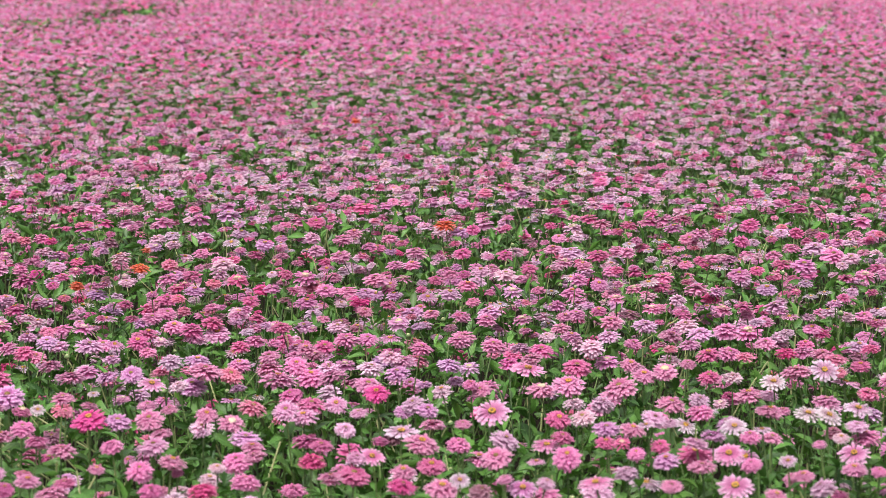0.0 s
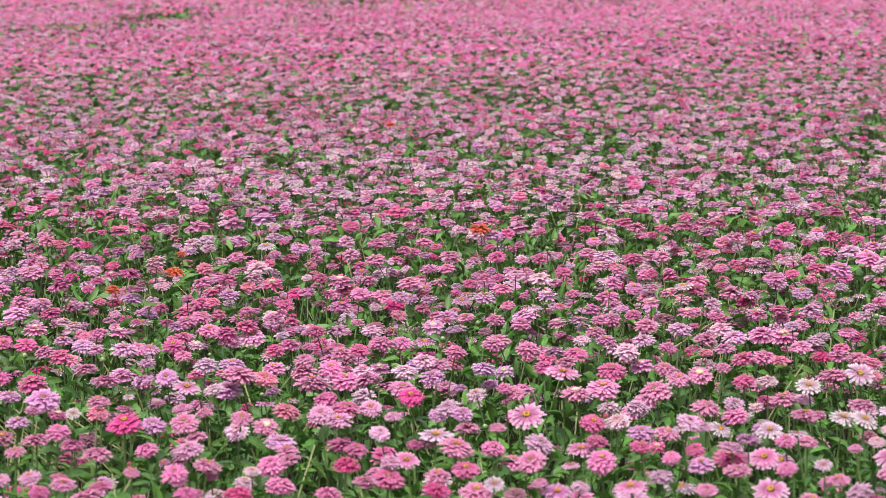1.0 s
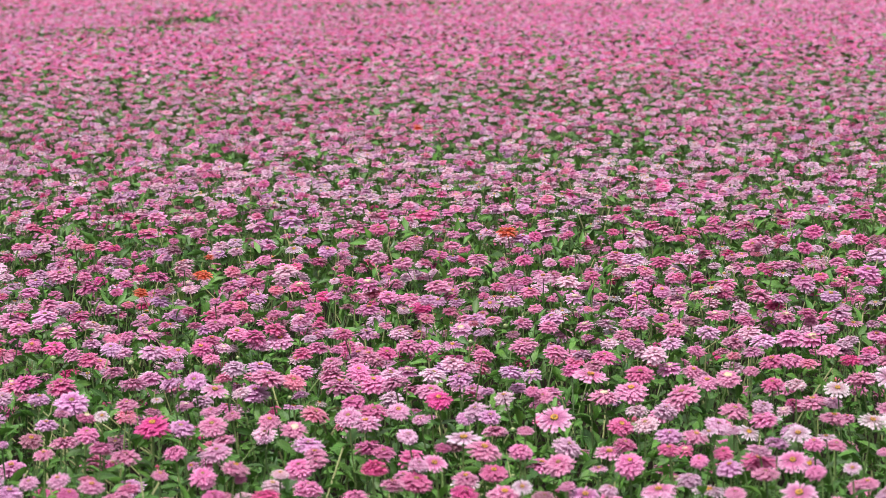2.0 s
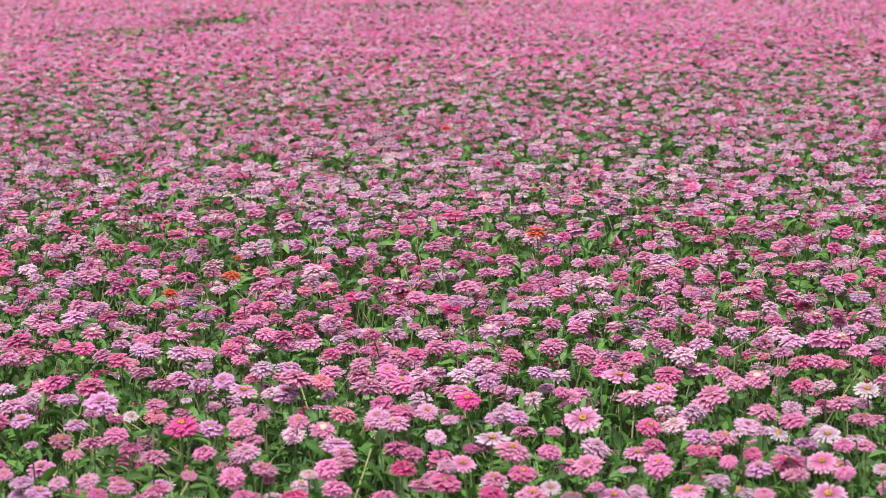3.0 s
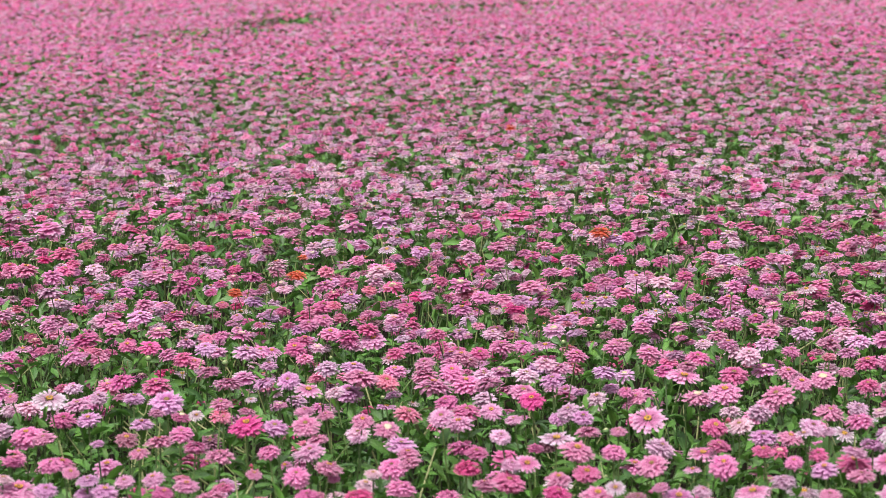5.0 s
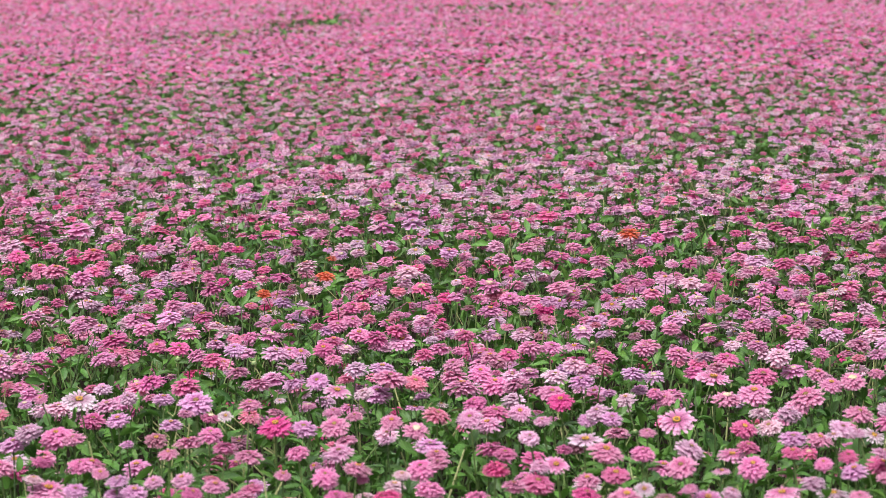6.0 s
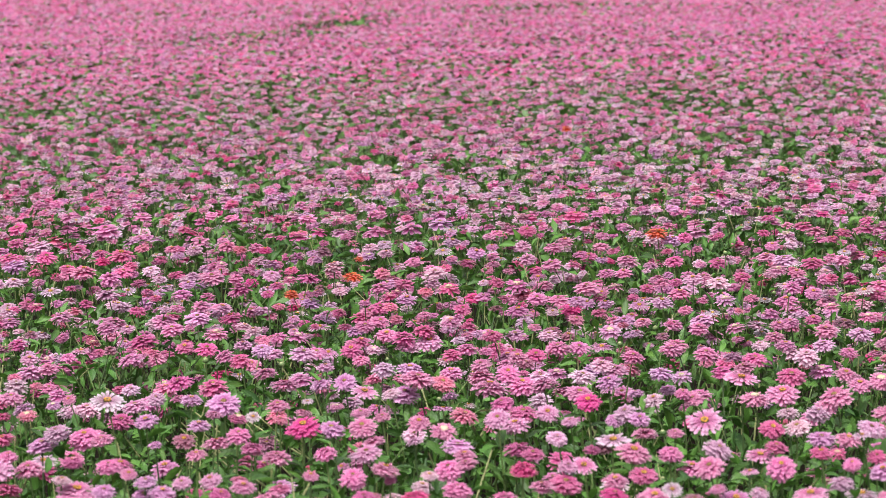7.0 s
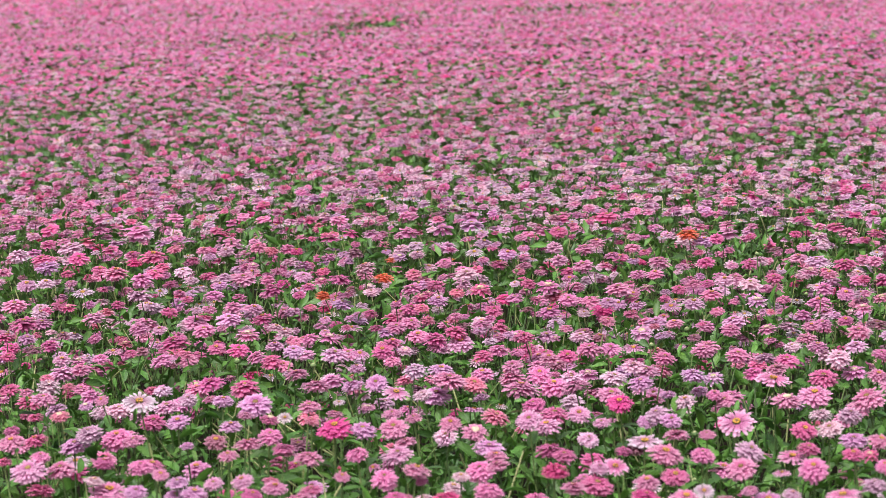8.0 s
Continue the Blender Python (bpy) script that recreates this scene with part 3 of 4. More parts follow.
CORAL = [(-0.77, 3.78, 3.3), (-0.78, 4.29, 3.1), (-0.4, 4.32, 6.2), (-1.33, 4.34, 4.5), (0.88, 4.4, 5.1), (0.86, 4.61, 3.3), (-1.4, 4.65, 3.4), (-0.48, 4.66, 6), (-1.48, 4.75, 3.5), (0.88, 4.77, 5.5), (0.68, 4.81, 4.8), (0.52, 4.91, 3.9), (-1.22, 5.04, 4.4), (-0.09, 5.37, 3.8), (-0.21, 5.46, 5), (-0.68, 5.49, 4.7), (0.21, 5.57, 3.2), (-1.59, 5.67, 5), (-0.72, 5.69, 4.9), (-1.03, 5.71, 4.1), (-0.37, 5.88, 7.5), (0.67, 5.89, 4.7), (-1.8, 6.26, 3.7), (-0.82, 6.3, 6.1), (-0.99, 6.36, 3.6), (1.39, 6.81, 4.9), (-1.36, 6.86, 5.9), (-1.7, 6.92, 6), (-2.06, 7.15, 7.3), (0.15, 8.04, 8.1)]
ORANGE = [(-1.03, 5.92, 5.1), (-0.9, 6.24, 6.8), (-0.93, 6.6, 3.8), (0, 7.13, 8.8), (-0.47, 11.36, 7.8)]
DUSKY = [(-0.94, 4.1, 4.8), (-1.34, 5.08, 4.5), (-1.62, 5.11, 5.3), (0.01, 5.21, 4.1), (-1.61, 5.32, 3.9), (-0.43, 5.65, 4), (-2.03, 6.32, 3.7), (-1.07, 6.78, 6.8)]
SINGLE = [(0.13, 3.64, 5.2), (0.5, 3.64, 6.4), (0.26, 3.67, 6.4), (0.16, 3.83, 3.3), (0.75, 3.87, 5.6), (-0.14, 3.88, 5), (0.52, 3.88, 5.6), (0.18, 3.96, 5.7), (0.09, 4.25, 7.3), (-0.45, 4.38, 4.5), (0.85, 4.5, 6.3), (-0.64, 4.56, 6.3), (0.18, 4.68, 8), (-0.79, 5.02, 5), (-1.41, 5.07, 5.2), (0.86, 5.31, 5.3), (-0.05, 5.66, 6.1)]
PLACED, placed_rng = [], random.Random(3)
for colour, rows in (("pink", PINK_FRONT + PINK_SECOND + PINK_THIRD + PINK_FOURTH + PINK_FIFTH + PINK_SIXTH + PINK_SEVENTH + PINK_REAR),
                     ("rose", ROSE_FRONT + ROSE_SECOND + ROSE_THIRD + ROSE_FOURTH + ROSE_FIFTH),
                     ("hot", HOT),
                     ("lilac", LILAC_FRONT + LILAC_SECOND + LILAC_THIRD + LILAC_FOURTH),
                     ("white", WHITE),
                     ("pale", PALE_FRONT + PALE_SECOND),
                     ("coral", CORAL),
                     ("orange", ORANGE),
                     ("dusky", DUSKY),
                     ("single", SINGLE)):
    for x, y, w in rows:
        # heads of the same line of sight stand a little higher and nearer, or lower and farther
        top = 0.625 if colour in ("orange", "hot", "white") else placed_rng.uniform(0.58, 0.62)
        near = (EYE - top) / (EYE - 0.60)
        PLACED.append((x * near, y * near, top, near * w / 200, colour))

# thin or bare places in the crop: x, y, half width, half depth, share of the blooms that is missing
BARE = [(-1.89, 9.96, 0.13, 0.63, 0.90), (-5.01, 26.38, 0.50, 1.80, 0.60), (-1.56, 13.00, 0.14, 0.67, 0.60), (-1.19, 12.29, 0.13, 0.68, 0.60), (-0.48, 12.33, 0.13, 0.59, 0.70), (-0.30, 10.42, 0.11, 0.49, 0.80), (-0.07, 9.62, 0.10, 0.47, 0.70), (-0.87, 9.78, 0.13, 0.38, 0.70), (0.42, 11.26, 0.10, 0.50, 0.70), (0.63, 10.80, 0.11, 0.72, 0.90), (1.46, 12.09, 0.13, 0.41, 0.50), (2.12, 10.96, 0.18, 0.63, 0.70), (-1.98, 12.82, 0.15, 0.66, 0.60), (-2.89, 16.50, 0.18, 0.78, 0.50), (-6.85, 23.60, 0.45, 2.01, 0.65), (-4.3, 30.2, 0.65, 3.6, 1.2), (-5.8, 26.4, 0.65, 2.0, 0.40), (-1.9, 36.0, 1.6, 2.8, 0.75)]
BARE += [(-5.28, 25.73, 0.69, 1.53, 0.60), (-4.52, 30.48, 0.69, 2.63, 0.75), (-2.93, 12.65, 0.15, 0.66, 0.70), (-3.43, 12.86, 0.09, 0.89, 0.60), (-4.22, 13.19, 0.15, 0.75, 0.50), (-2.86, 33.88, 0.81, 2.24, 0.55), (-1.09, 36.83, 0.87, 2.26, 0.70), (-0.88, 5.21, 0.08, 0.22, 0.75), (-0.25, 5.50, 0.09, 0.19, 0.60), (-0.19, 8.26, 0.09, 0.34, 0.50), (-1.33, 5.58, 0.06, 0.19, 0.50), (0.68, 3.89, 0.06, 0.18, 0.90), (-0.96, 4.69, 0.04, 0.17, 0.80), (-1.04, 4.37, 0.05, 0.17, 0.80)]
LEFT, RIGHT = radians(19.2), radians(-12.6)
FIELD_START, FIELD_END = 3.2, 64.0


def crop_top(x, y):
    """Height of the blooms over the ground, which swells a little across the field."""
    return 0.585 + 0.035 * noise.noise((x * 0.35, y * 0.35, 7.0)) + 0.02 * noise.noise((x * 1.3, y * 1.3, 2.0))


def share_kept(x, y):
    keep = 0.93 + 0.32 * noise.noise((x * 0.55, y * 0.40, 11.0)) + 0.46 * noise.noise((x * 2.3, y * 1.5, 5.0))
    keep += 0.20 * min(max((y - 12.0) / 18.0, 0.0), 1.0)
    for bx, by, rx, ry, cut in BARE:
        d = ((x - bx) / rx) ** 2 + ((y - by) / ry) ** 2
        keep -= cut * math.exp(-d * 1.4)
    return keep


def inside(x, y):
    return RIGHT < math.atan2(-x, y) < LEFT


def cells(near, far, per_m2, rng):
    """One loosely placed point in each cell of a grid over the fan of field between two distances."""
    step = per_m2 ** -0.5
    for iy in range(int(near * 0.9 / step), int(far / step) + 1):
        wide = (iy + 1) * step * 0.42
        for ix in range(int(-wide / step) - 1, int(wide / step) + 2):
            x, y = (ix + rng.uniform(-0.1, 1.1)) * step, (iy + rng.uniform(-0.1, 1.1)) * step
            if inside(x, y) and near <= math.hypot(x, y) < far:
                yield x, y


# drifts where the blooms are paler: x, y, half width, half depth
PALE_DRIFTS = [(0.0, 9.2, 2.4, 1.5), (0.54, 8.80, 0.26, 0.86), (-0.14, 9.45, 0.17, 0.72), (-0.88, 9.78, 0.18, 0.68), (-2.2, 6.9, 0.11, 0.27)]
MIX = (["pink"] * 44 + ["rose"] * 15 + ["pale"] * 28 + ["lilac"] * 13 + ["coral"] * 6 + ["white"] * 8 + ["dusky"] * 3 + ["hot"] * 3 + ["single"] * 5)


def sow(near, far, per_m2, seed, low=0.0, clear=0.0, grow=1.0, shoots=0.0):
    """Blooms for a stretch of the field: (x, y, height, radius, colour)."""
    rng = random.Random(seed)
    for x, y in cells(near, far, per_m2, rng):
        if rng.random() > share_kept(x, y):
            continue
        if clear and any(((x - p[0]) / clear) ** 2 + ((y - p[1]) / (2.0 * clear)) ** 2 < 1.0 for p in PLACED):
            continue
        if y < 5.2 and rng.random() < 0.38:
            continue
        colour = rng.choice(MIX)
        if any(((x - px) / rx) ** 2 + ((y - py) / ry) ** 2 < 1.5 * rng.random() for px, py, rx, ry in PALE_DRIFTS) and rng.random() < 0.6:
            colour = rng.choice(("pale", "white", "lilac", "pale"))
        drop = abs(rng.gauss(0, 0.05)) if rng.random() < 0.75 else rng.uniform(0.06, 0.18)
        h, radius = crop_top(x, y) + 0.03 - drop - low, 0.0285 * grow * rng.uniform(0.66, 1.2)
        yield x, y, h, radius, colour
        # side shoots: a second head, mostly of the same plant's colour, close beside and a little lower
        if shoots and rng.random() < shoots:
            q, d = rng.uniform(0, 6.2832), radius * rng.uniform(1.2, 2.0)
            yield x + d * math.cos(q), y + d * math.sin(q), h - rng.uniform(-0.01, 0.035), radius * rng.uniform(0.7, 1.05), colour if rng.random() < 0.75 else rng.choice(MIX)


NEAR_END = 6.0
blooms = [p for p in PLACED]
blooms += list(sow(FIELD_START, 7.6, 120, 5, low=0.032, clear=0.036, shoots=0.25))
blooms += list(sow(FIELD_START + 0.3, 7.0, 58, 15, low=0.06, clear=0.032))
blooms += list(sow(7.6, 10.0, 192, 6, clear=0.036, shoots=0.38))
things = sorted((p for p in blooms if math.hypot(p[0], p[1]) < NEAR_END), key=lambda p: math.hypot(p[0], p[1]) + (0.0 if p in PLACED else 0.9))
NEAR_COUNT = 300
near_blooms, middle_blooms = things[:NEAR_COUNT], [p for p in blooms if math.hypot(p[0], p[1]) >= NEAR_END] + things[NEAR_COUNT:]
far_blooms = list(sow(10.0, 12.4, 160, 7, shoots=0.36))
farther_blooms = list(sow(12.4, 16.5, 132, 17, shoots=0.34))
distant_blooms = list(sow(16.5, 33.0, 132, 8, grow=1.05))
farthest_blooms = list(sow(33.0, 47.0, 40, 9, grow=1.6)) + list(sow(47.0, FIELD_END, 14, 10, grow=2.6))


# ---- the zinnias nearest to the path, each a plant with its parts ----
def plant_meshes():
    rng = np.random.default_rng(21)
    kit = {"stem": [], "leaf": [], "rows": {}, "disc": [], "young_disc": [], "floret": [], "calyx": []}
    for k in range(5):
        bend = rng.uniform(-0.018, 0.018, 2)
        pts = [(bend[0] * math.sin(3.14 * t), bend[1] * math.sin(4.2 * t) * (1 - t), t) for t in np.linspace(0, 1, 7)]
        kit["stem"].append(mesh_from("stem", *tube(pts, np.linspace(0.0027, 0.0016, 7), 6)[:2], [STEM]))
    for k in range(8):
        v, f, s, _ = leaf_shape(rng, np.linspace(0, 1, 6), np.array([-1, 0, 1]), rng.uniform(0.10, 0.65), rng.uniform(0.2, 0.7))
        kit["leaf"].append(mesh_from("leaf", v, f, [LEAF], shape=s))
    for colour, tone in PIGMENTS.items():
        styles = ("open", "open", "open") if colour in OPEN_FACED else ("double", "double", "ball", "double")
        kit["rows"][colour] = []
        for style in styles:
            n = {"open": 2, "double": 5, "ball": 6}[style]
            per_row = {"open": 17, "double": 26, "ball": 25}[style]
            sets = bloom_rows(rng, style, [0, 0.55, 0.88, 1.0], np.array([-1, 0, 1]), per_row, n)
            tint = np.clip(np.array(tone) * rng.uniform(0.88, 1.1, 3), 0, 0.88)
            # petals of the two lower rings, to be set round a head one by one
            singles = []
            for rad, length, count, width, rise, height, curl in ring_sizes(style, per_row, n)[:2]:
                alike = [petal_row(rng, rad, length, 1, width, rise, height, curl, [0, 0.5, 0.86, 1.0], np.array([-1, 0, 1]), start=0.0) for k in range(4)]
                singles.append((count, [mesh_from("petal", v, f, [PETAL], shape=s, pigment=np.tile(tint, (len(v), 1))) for v, f, s, m in alike]))
            meshes = {}
            for name, part_sets in (("whole", sets), ("upper", sets[2:])):
                if part_sets:
                    v, f, s, m = joined([(v, f, s, 0) for v, f, s, m in part_sets])
                    meshes[name] = mesh_from("corolla", v, f, [PETAL], shape=s, pigment=np.tile(tint, (len(v), 1)))
            kit["rows"][colour].append((style, meshes, singles))
    for k in range(3):
        v, f, s, _ = dome(rng, 0.21, 0.12, 0.02, 9, 3, 0.12)
        kit["disc"].append(mesh_from("disc", v, f, [DISC], shape=s))
        v, f, s, _ = dome(rng, 0.38, 0.22, 0.04, 12, 4, 0.3)
        kit["young_disc"].append(mesh_from("disc", v, f, [YOUNG], shape=s))
        v, f, s, _ = florets(rng, 0.17, 0.062, 11, 0.10)
        kit["floret"].append(mesh_from("floret_ring", v, f, [FLORET], shape=s))
        v, f, s, _ = dome(rng, 0.26, -0.30, -0.02, 9, 3, 0.06)
        kit["calyx"].append(mesh_from("flower_head", v, f[:, ::-1], [CALYX], shape=s))
    return kit


def zinnia(kit, rng, x, y, h, radius, colour, picked):
    """A zinnia: stem, opposite leaves, and a head with its petal rings, disc and florets."""
    lean = rng.gauss(0, 5), rng.gauss(0, 5)
    turn = pose(0, 0, 0, lean[0], lean[1])
    foot = Vector((x, y, h)) - turn @ Vector((0, 0, h))
    drop = foot.z
    plant = new("zinnia")
    plant.matrix_basis = Matrix.Translation((foot.x, foot.y, 0)) @ turn
    h += drop
    style, corollas, singles = rng.choice(kit["rows"][colour])
    kind = {"double": "double zinnia in bloom on a green stem", "ball": "round double zinnia on a green stem", "open": "zinnia with a yellow eye"}[style]
    tagged(plant, f"{WORDS[colour]} {kind}", "flower", "zinnias in the flower field")
    part("stem", rng.choice(kit["stem"]), plant, Matrix.Diagonal((1, 1, h, 1)))
    level, quarter = h - rng.uniform(0.05, 0.16), rng.uniform(0, 360)
    for pair in range(3 if picked else 2):
        size = rng.uniform(0.040, 0.066) * (1 + 0.15 * pair)
        for side in (0, 180):
            m = pose(0, 0, level, 0, 0, quarter + side + rng.uniform(-15, 15)) @ pose(0, 0, 0, rng.uniform(-12, 12), rng.uniform(-38, 12)) @ Matrix.Scale(size, 4)
            part("leaf", rng.choice(kit["leaf"]), plant, m)
        level -= rng.uniform(0.05, 0.09)
        quarter += 90
    # heads turn a little to the bright side of the sky
    face = rng.uniform(4, 30) if style == "open" else abs(rng.gauss(6, 8))
    tip = pose(0, 0, h, face, 0, 0) @ pose(0, 0, 0, rng.gauss(0, 6), rng.gauss(0, 6), rng.uniform(0, 360)) @ Matrix.Diagonal((radius * 1.06, radius * 1.06, radius * rng.uniform(0.82, 0.98), 1))
    head = part("flower_head", rng.choice(kit["calyx"]), plant, tip, "green calyx under the petals")
    if picked or style == "open":
        for count, alike in singles:
            start = rng.uniform(0, 360)
            for k in range(count):
                part("petal", rng.choice(alike), head, pose(0, 0, 0, 0, 0, start + 360 * (k + rng.uniform(-0.2, 0.2)) / count))
        if style != "open":
            part("corolla", corollas["upper"], head, Matrix.Identity(4))
    else:
        part("corolla", corollas["whole"], head, Matrix.Identity(4))
    lift = {"double": 0.16, "ball": 0.24, "open": 0.06}[style]
    size = {"double": 0.8, "ball": 0.6, "open": 0.88}[style]
    m = Matrix.Translation((0, 0, lift)) @ Matrix.Scale(size, 4)
    if style == "double" and not picked and rng.random() < 0.06:
        part("disc", rng.choice(kit["young_disc"]), head, m, "pale green closed middle")
        return plant
    part("disc", rng.choice(kit["disc"]), head, m, "dark brown disc")
    if style == "open" or rng.random() < 0.45:
        part("floret_ring", rng.choice(kit["floret"]), head, m, "yellow star florets")
    return plant


kit = plant_meshes()
near_rng = random.Random(31)
for k, p in enumerate(near_blooms):
    zinnia(kit, near_rng, *p, k < 64)


def bud_meshes():
    """Round green buds with ridged scales, and the pale crown that breaks through at the top."""
    made = []
    for k in range(3):
        rng = np.random.default_rng(81 + k)
        V = [(0, 0, -0.75)]
        rings, sides = 7, 12
        for i in range(1, rings):
            a = math.pi * i / rings
            for j in range(sides):
                q = 6.2832 * j / sides
                r = math.sin(a) * (1 + 0.09 * math.cos(6 * q + 3.14 * (i % 2)) + rng.uniform(-0.03, 0.03))
                V.append((r * math.cos(q), r * math.sin(q), -0.75 * math.cos(a) + 0.1 * (i % 2)))
        V.append((0, 0, 0.75))
        F = [(0, 1 + (j + 1) % sides, 1 + j) for j in range(sides)]
        for i in range(rings - 2):
            for j in range(sides):
                p, q = 1 + i * sides + j, 1 + i * sides + (j + 1) % sides
                F += [(p, q, q + sides), (p, q + sides, p + sides)]
        F += [(len(V) - 1, 1 + (rings - 2) * sides + j, 1 + (rings - 2) * sides + (j + 1) % sides) for j in range(sides)]
        v, f, s, _ = dome(rng, 0.62, 0.45, 0.55, 9, 3, 0.16)
        made.append((mesh_from("bud", V, F, [CALYX]), mesh_from("crown", v, f, [BUD])))
    return made


def zinnia_bud(kit, buds, rng, x, y, h):
    """A stem that still carries a closed bud."""
    plant = new("zinnia_bud")
    turn = pose(0, 0, 0, rng.gauss(0, 7), rng.gauss(0, 7))
    foot = Vector((x, y, h)) - turn @ Vector((0, 0, h))
    plant.matrix_basis = Matrix.Translation((foot.x, foot.y, 0)) @ turn
    tagged(plant, "closed pale green zinnia bud on a thin stem", "flower bud", "zinnia buds in the flower field")
    part("stem", rng.choice(kit["stem"]), plant, Matrix.Diagonal((0.85, 0.85, h, 1)))
    ball, crown = rng.choice(buds)
    bud = part("bud", ball, plant, pose(0, 0, h, rng.gauss(0, 10), rng.gauss(0, 10), rng.uniform(0, 360)) @ Matrix.Scale(rng.uniform(0.0055, 0.0085), 4), "rounded green scales")
    part("crown", crown, bud, Matrix.Identity(4), "pale yellow-green tip")
    q = rng.uniform(0, 360)
    for side in (0, 180):
        part("leaf", rng.choice(kit["leaf"]), plant, pose(0, 0, h - rng.uniform(0.05, 0.1), 0, rng.uniform(-50, -10), q + side) @ Matrix.Scale(rng.uniform(0.035, 0.055), 4))


buds, bud_rng = bud_meshes(), random.Random(91)
bud_spots = list(cells(3.4, 6.6, 8.0, bud_rng))
for x, y in bud_spots:
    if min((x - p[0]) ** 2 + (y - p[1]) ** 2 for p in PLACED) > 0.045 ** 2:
        zinnia_bud(kit, buds, bud_rng, x, y, crop_top(x, y) + bud_rng.uniform(-0.12, 0.06))


# ---- the rest of the crop, joined ----
def turns(rng, n, lean, face=0.0):
    """n random turns about the upright, each leaning a little; face: how far they lean to the bright side of the sky."""
    a, b, q = rng.normal(face, lean, n), rng.normal(0, lean, n), rng.uniform(0, 6.2832, n)
    cx, sx, cy, sy, cz, sz = np.cos(a), np.sin(a), np.cos(b), np.sin(b), np.cos(q), np.sin(q)
    o, i = np.zeros(n), np.ones(n)
    X = np.array([[i, o, o], [o, cx, -sx], [o, sx, cx]]).transpose(2, 0, 1)
    Y = np.array([[cy, o, sy], [o, i, o], [-sy, o, cy]]).transpose(2, 0, 1)
    Z = np.array([[cz, -sz, o], [sz, cz, o], [o, o, i]]).transpose(2, 0, 1)
    return X @ Y @ Z


def strew(name, templates, choice, places, R, sizes, tones, mats, label, category):
    """Copies of the templates at the places, joined into one object of the kind stuff."""
    VV, FF, SS, MM, CC, base = [], [], [], [], [], 0
    for k, (v, f, s, m) in enumerate(templates):
        pick = np.where(choice == k)[0]
        if not len(pick):
            continue
        n = len(pick)
        w = np.einsum("nij,vj->nvi", R[pick] * sizes[pick, None, None], v) + places[pick][:, None, :]
        VV.append(w.reshape(-1, 3))
        FF.append((f[None] + (base + len(v) * np.arange(n))[:, None, None]).reshape(-1, 3))
        SS.append(np.tile(s, (n, 1)))
        MM.append(np.tile(m, n))
        if tones is not None:
            CC.append(np.repeat(tones[pick], len(v), axis=0))
        base += n * len(v)
    me = mesh_from(name, np.vstack(VV), np.vstack(FF), mats, np.concatenate(MM), np.vstack(SS), np.vstack(CC) if CC else None)
    return tagged(new(name, me), label, category, kind="stuff")


def tones_for(rng, colours):
    base = np.array([PIGMENTS[c] for c in colours])
    return np.clip(base * rng.uniform(0.82, 1.15, (len(base), 1)) * rng.uniform(0.9, 1.1, (len(base), 3)), 0.01, 0.88)


def templates_full(rng, along, across, per_row, rows, flat=1.0):
    """Doubles, balls and open-faced blooms, plainer with distance."""
    made = []
    for style, n in (("double", rows), ("double", rows), ("ball", rows), ("double", rows), ("open", 2), ("open", 1 if rows < 4 else 2)):
        pieces = [(v, f, s, 0) for v, f, s, m in bloom_rows(rng, style, along, across, per_row if style != "open" else per_row + 1, n)]
        lift, size = {"double": (0.16, 0.8), "ball": (0.24, 0.6), "open": (0.06, 0.85)}[style]
        v, f, s, _ = dome(rng, 0.21 * size, 0.13 * size, lift, 6, 1 if rows < 4 else 2, 0.1)
        pieces.append((v, f, s, 1 if style != "open" else 2))
        if rows >= 4 and (style == "open" or len(made) == 3):
            v, f, s, _ = florets(rng, 0.17 * size, 0.07 * size, 7, lift + 0.08)
            pieces.append((v, f, s, 2))
        v, f, s, m = joined(pieces)
        made.append((v * (1, 1, flat), f, s, m))
    # a young head whose middle is still closed and pale green
    young = [(v, f, s, 0) for v, f, s, m in bloom_rows(rng, "double", along, across, per_row, max(rows - 2, 1))]
    v, f, s, _ = dome(rng, 0.34, 0.20, 0.08, 8, 2, 0.3)
    v, f, s, m = joined(young + [(v, f, s, 3)])
    made.append((v * (1, 1, flat), f, s, m))
    return made


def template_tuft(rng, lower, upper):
    """A small far bloom: two rings of a few broad petals, toned deeper in place of the shade between petals."""
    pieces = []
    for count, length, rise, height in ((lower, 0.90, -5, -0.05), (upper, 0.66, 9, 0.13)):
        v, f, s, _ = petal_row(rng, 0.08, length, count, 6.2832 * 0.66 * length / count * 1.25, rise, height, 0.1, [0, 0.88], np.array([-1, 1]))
        # cut short of the pale tip; the deeper tone stands in for self-shadow
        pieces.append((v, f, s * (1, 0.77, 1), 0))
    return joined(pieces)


def choose(rng, colours, doubles, opens):
    return np.array([rng.choice(opens) if c in OPEN_FACED else rng.choice(doubles) for c in colours])


def lay_blooms(name, points, templates, seed, label, doubles, opens, lean=0.10):
    rng = np.random.default_rng(seed)
    P = np.array([p[:3] for p in points])
    colours = [p[4] for p in points]
    return strew(name, templates, choose(rng, colours, doubles, opens), P, turns(rng, len(P), lean, 0.09), np.array([p[3] for p in points]) * 1.02,
                 tones_for(rng, colours), [PETAL, DISC, FLORET, YOUNG], label, "flowers")


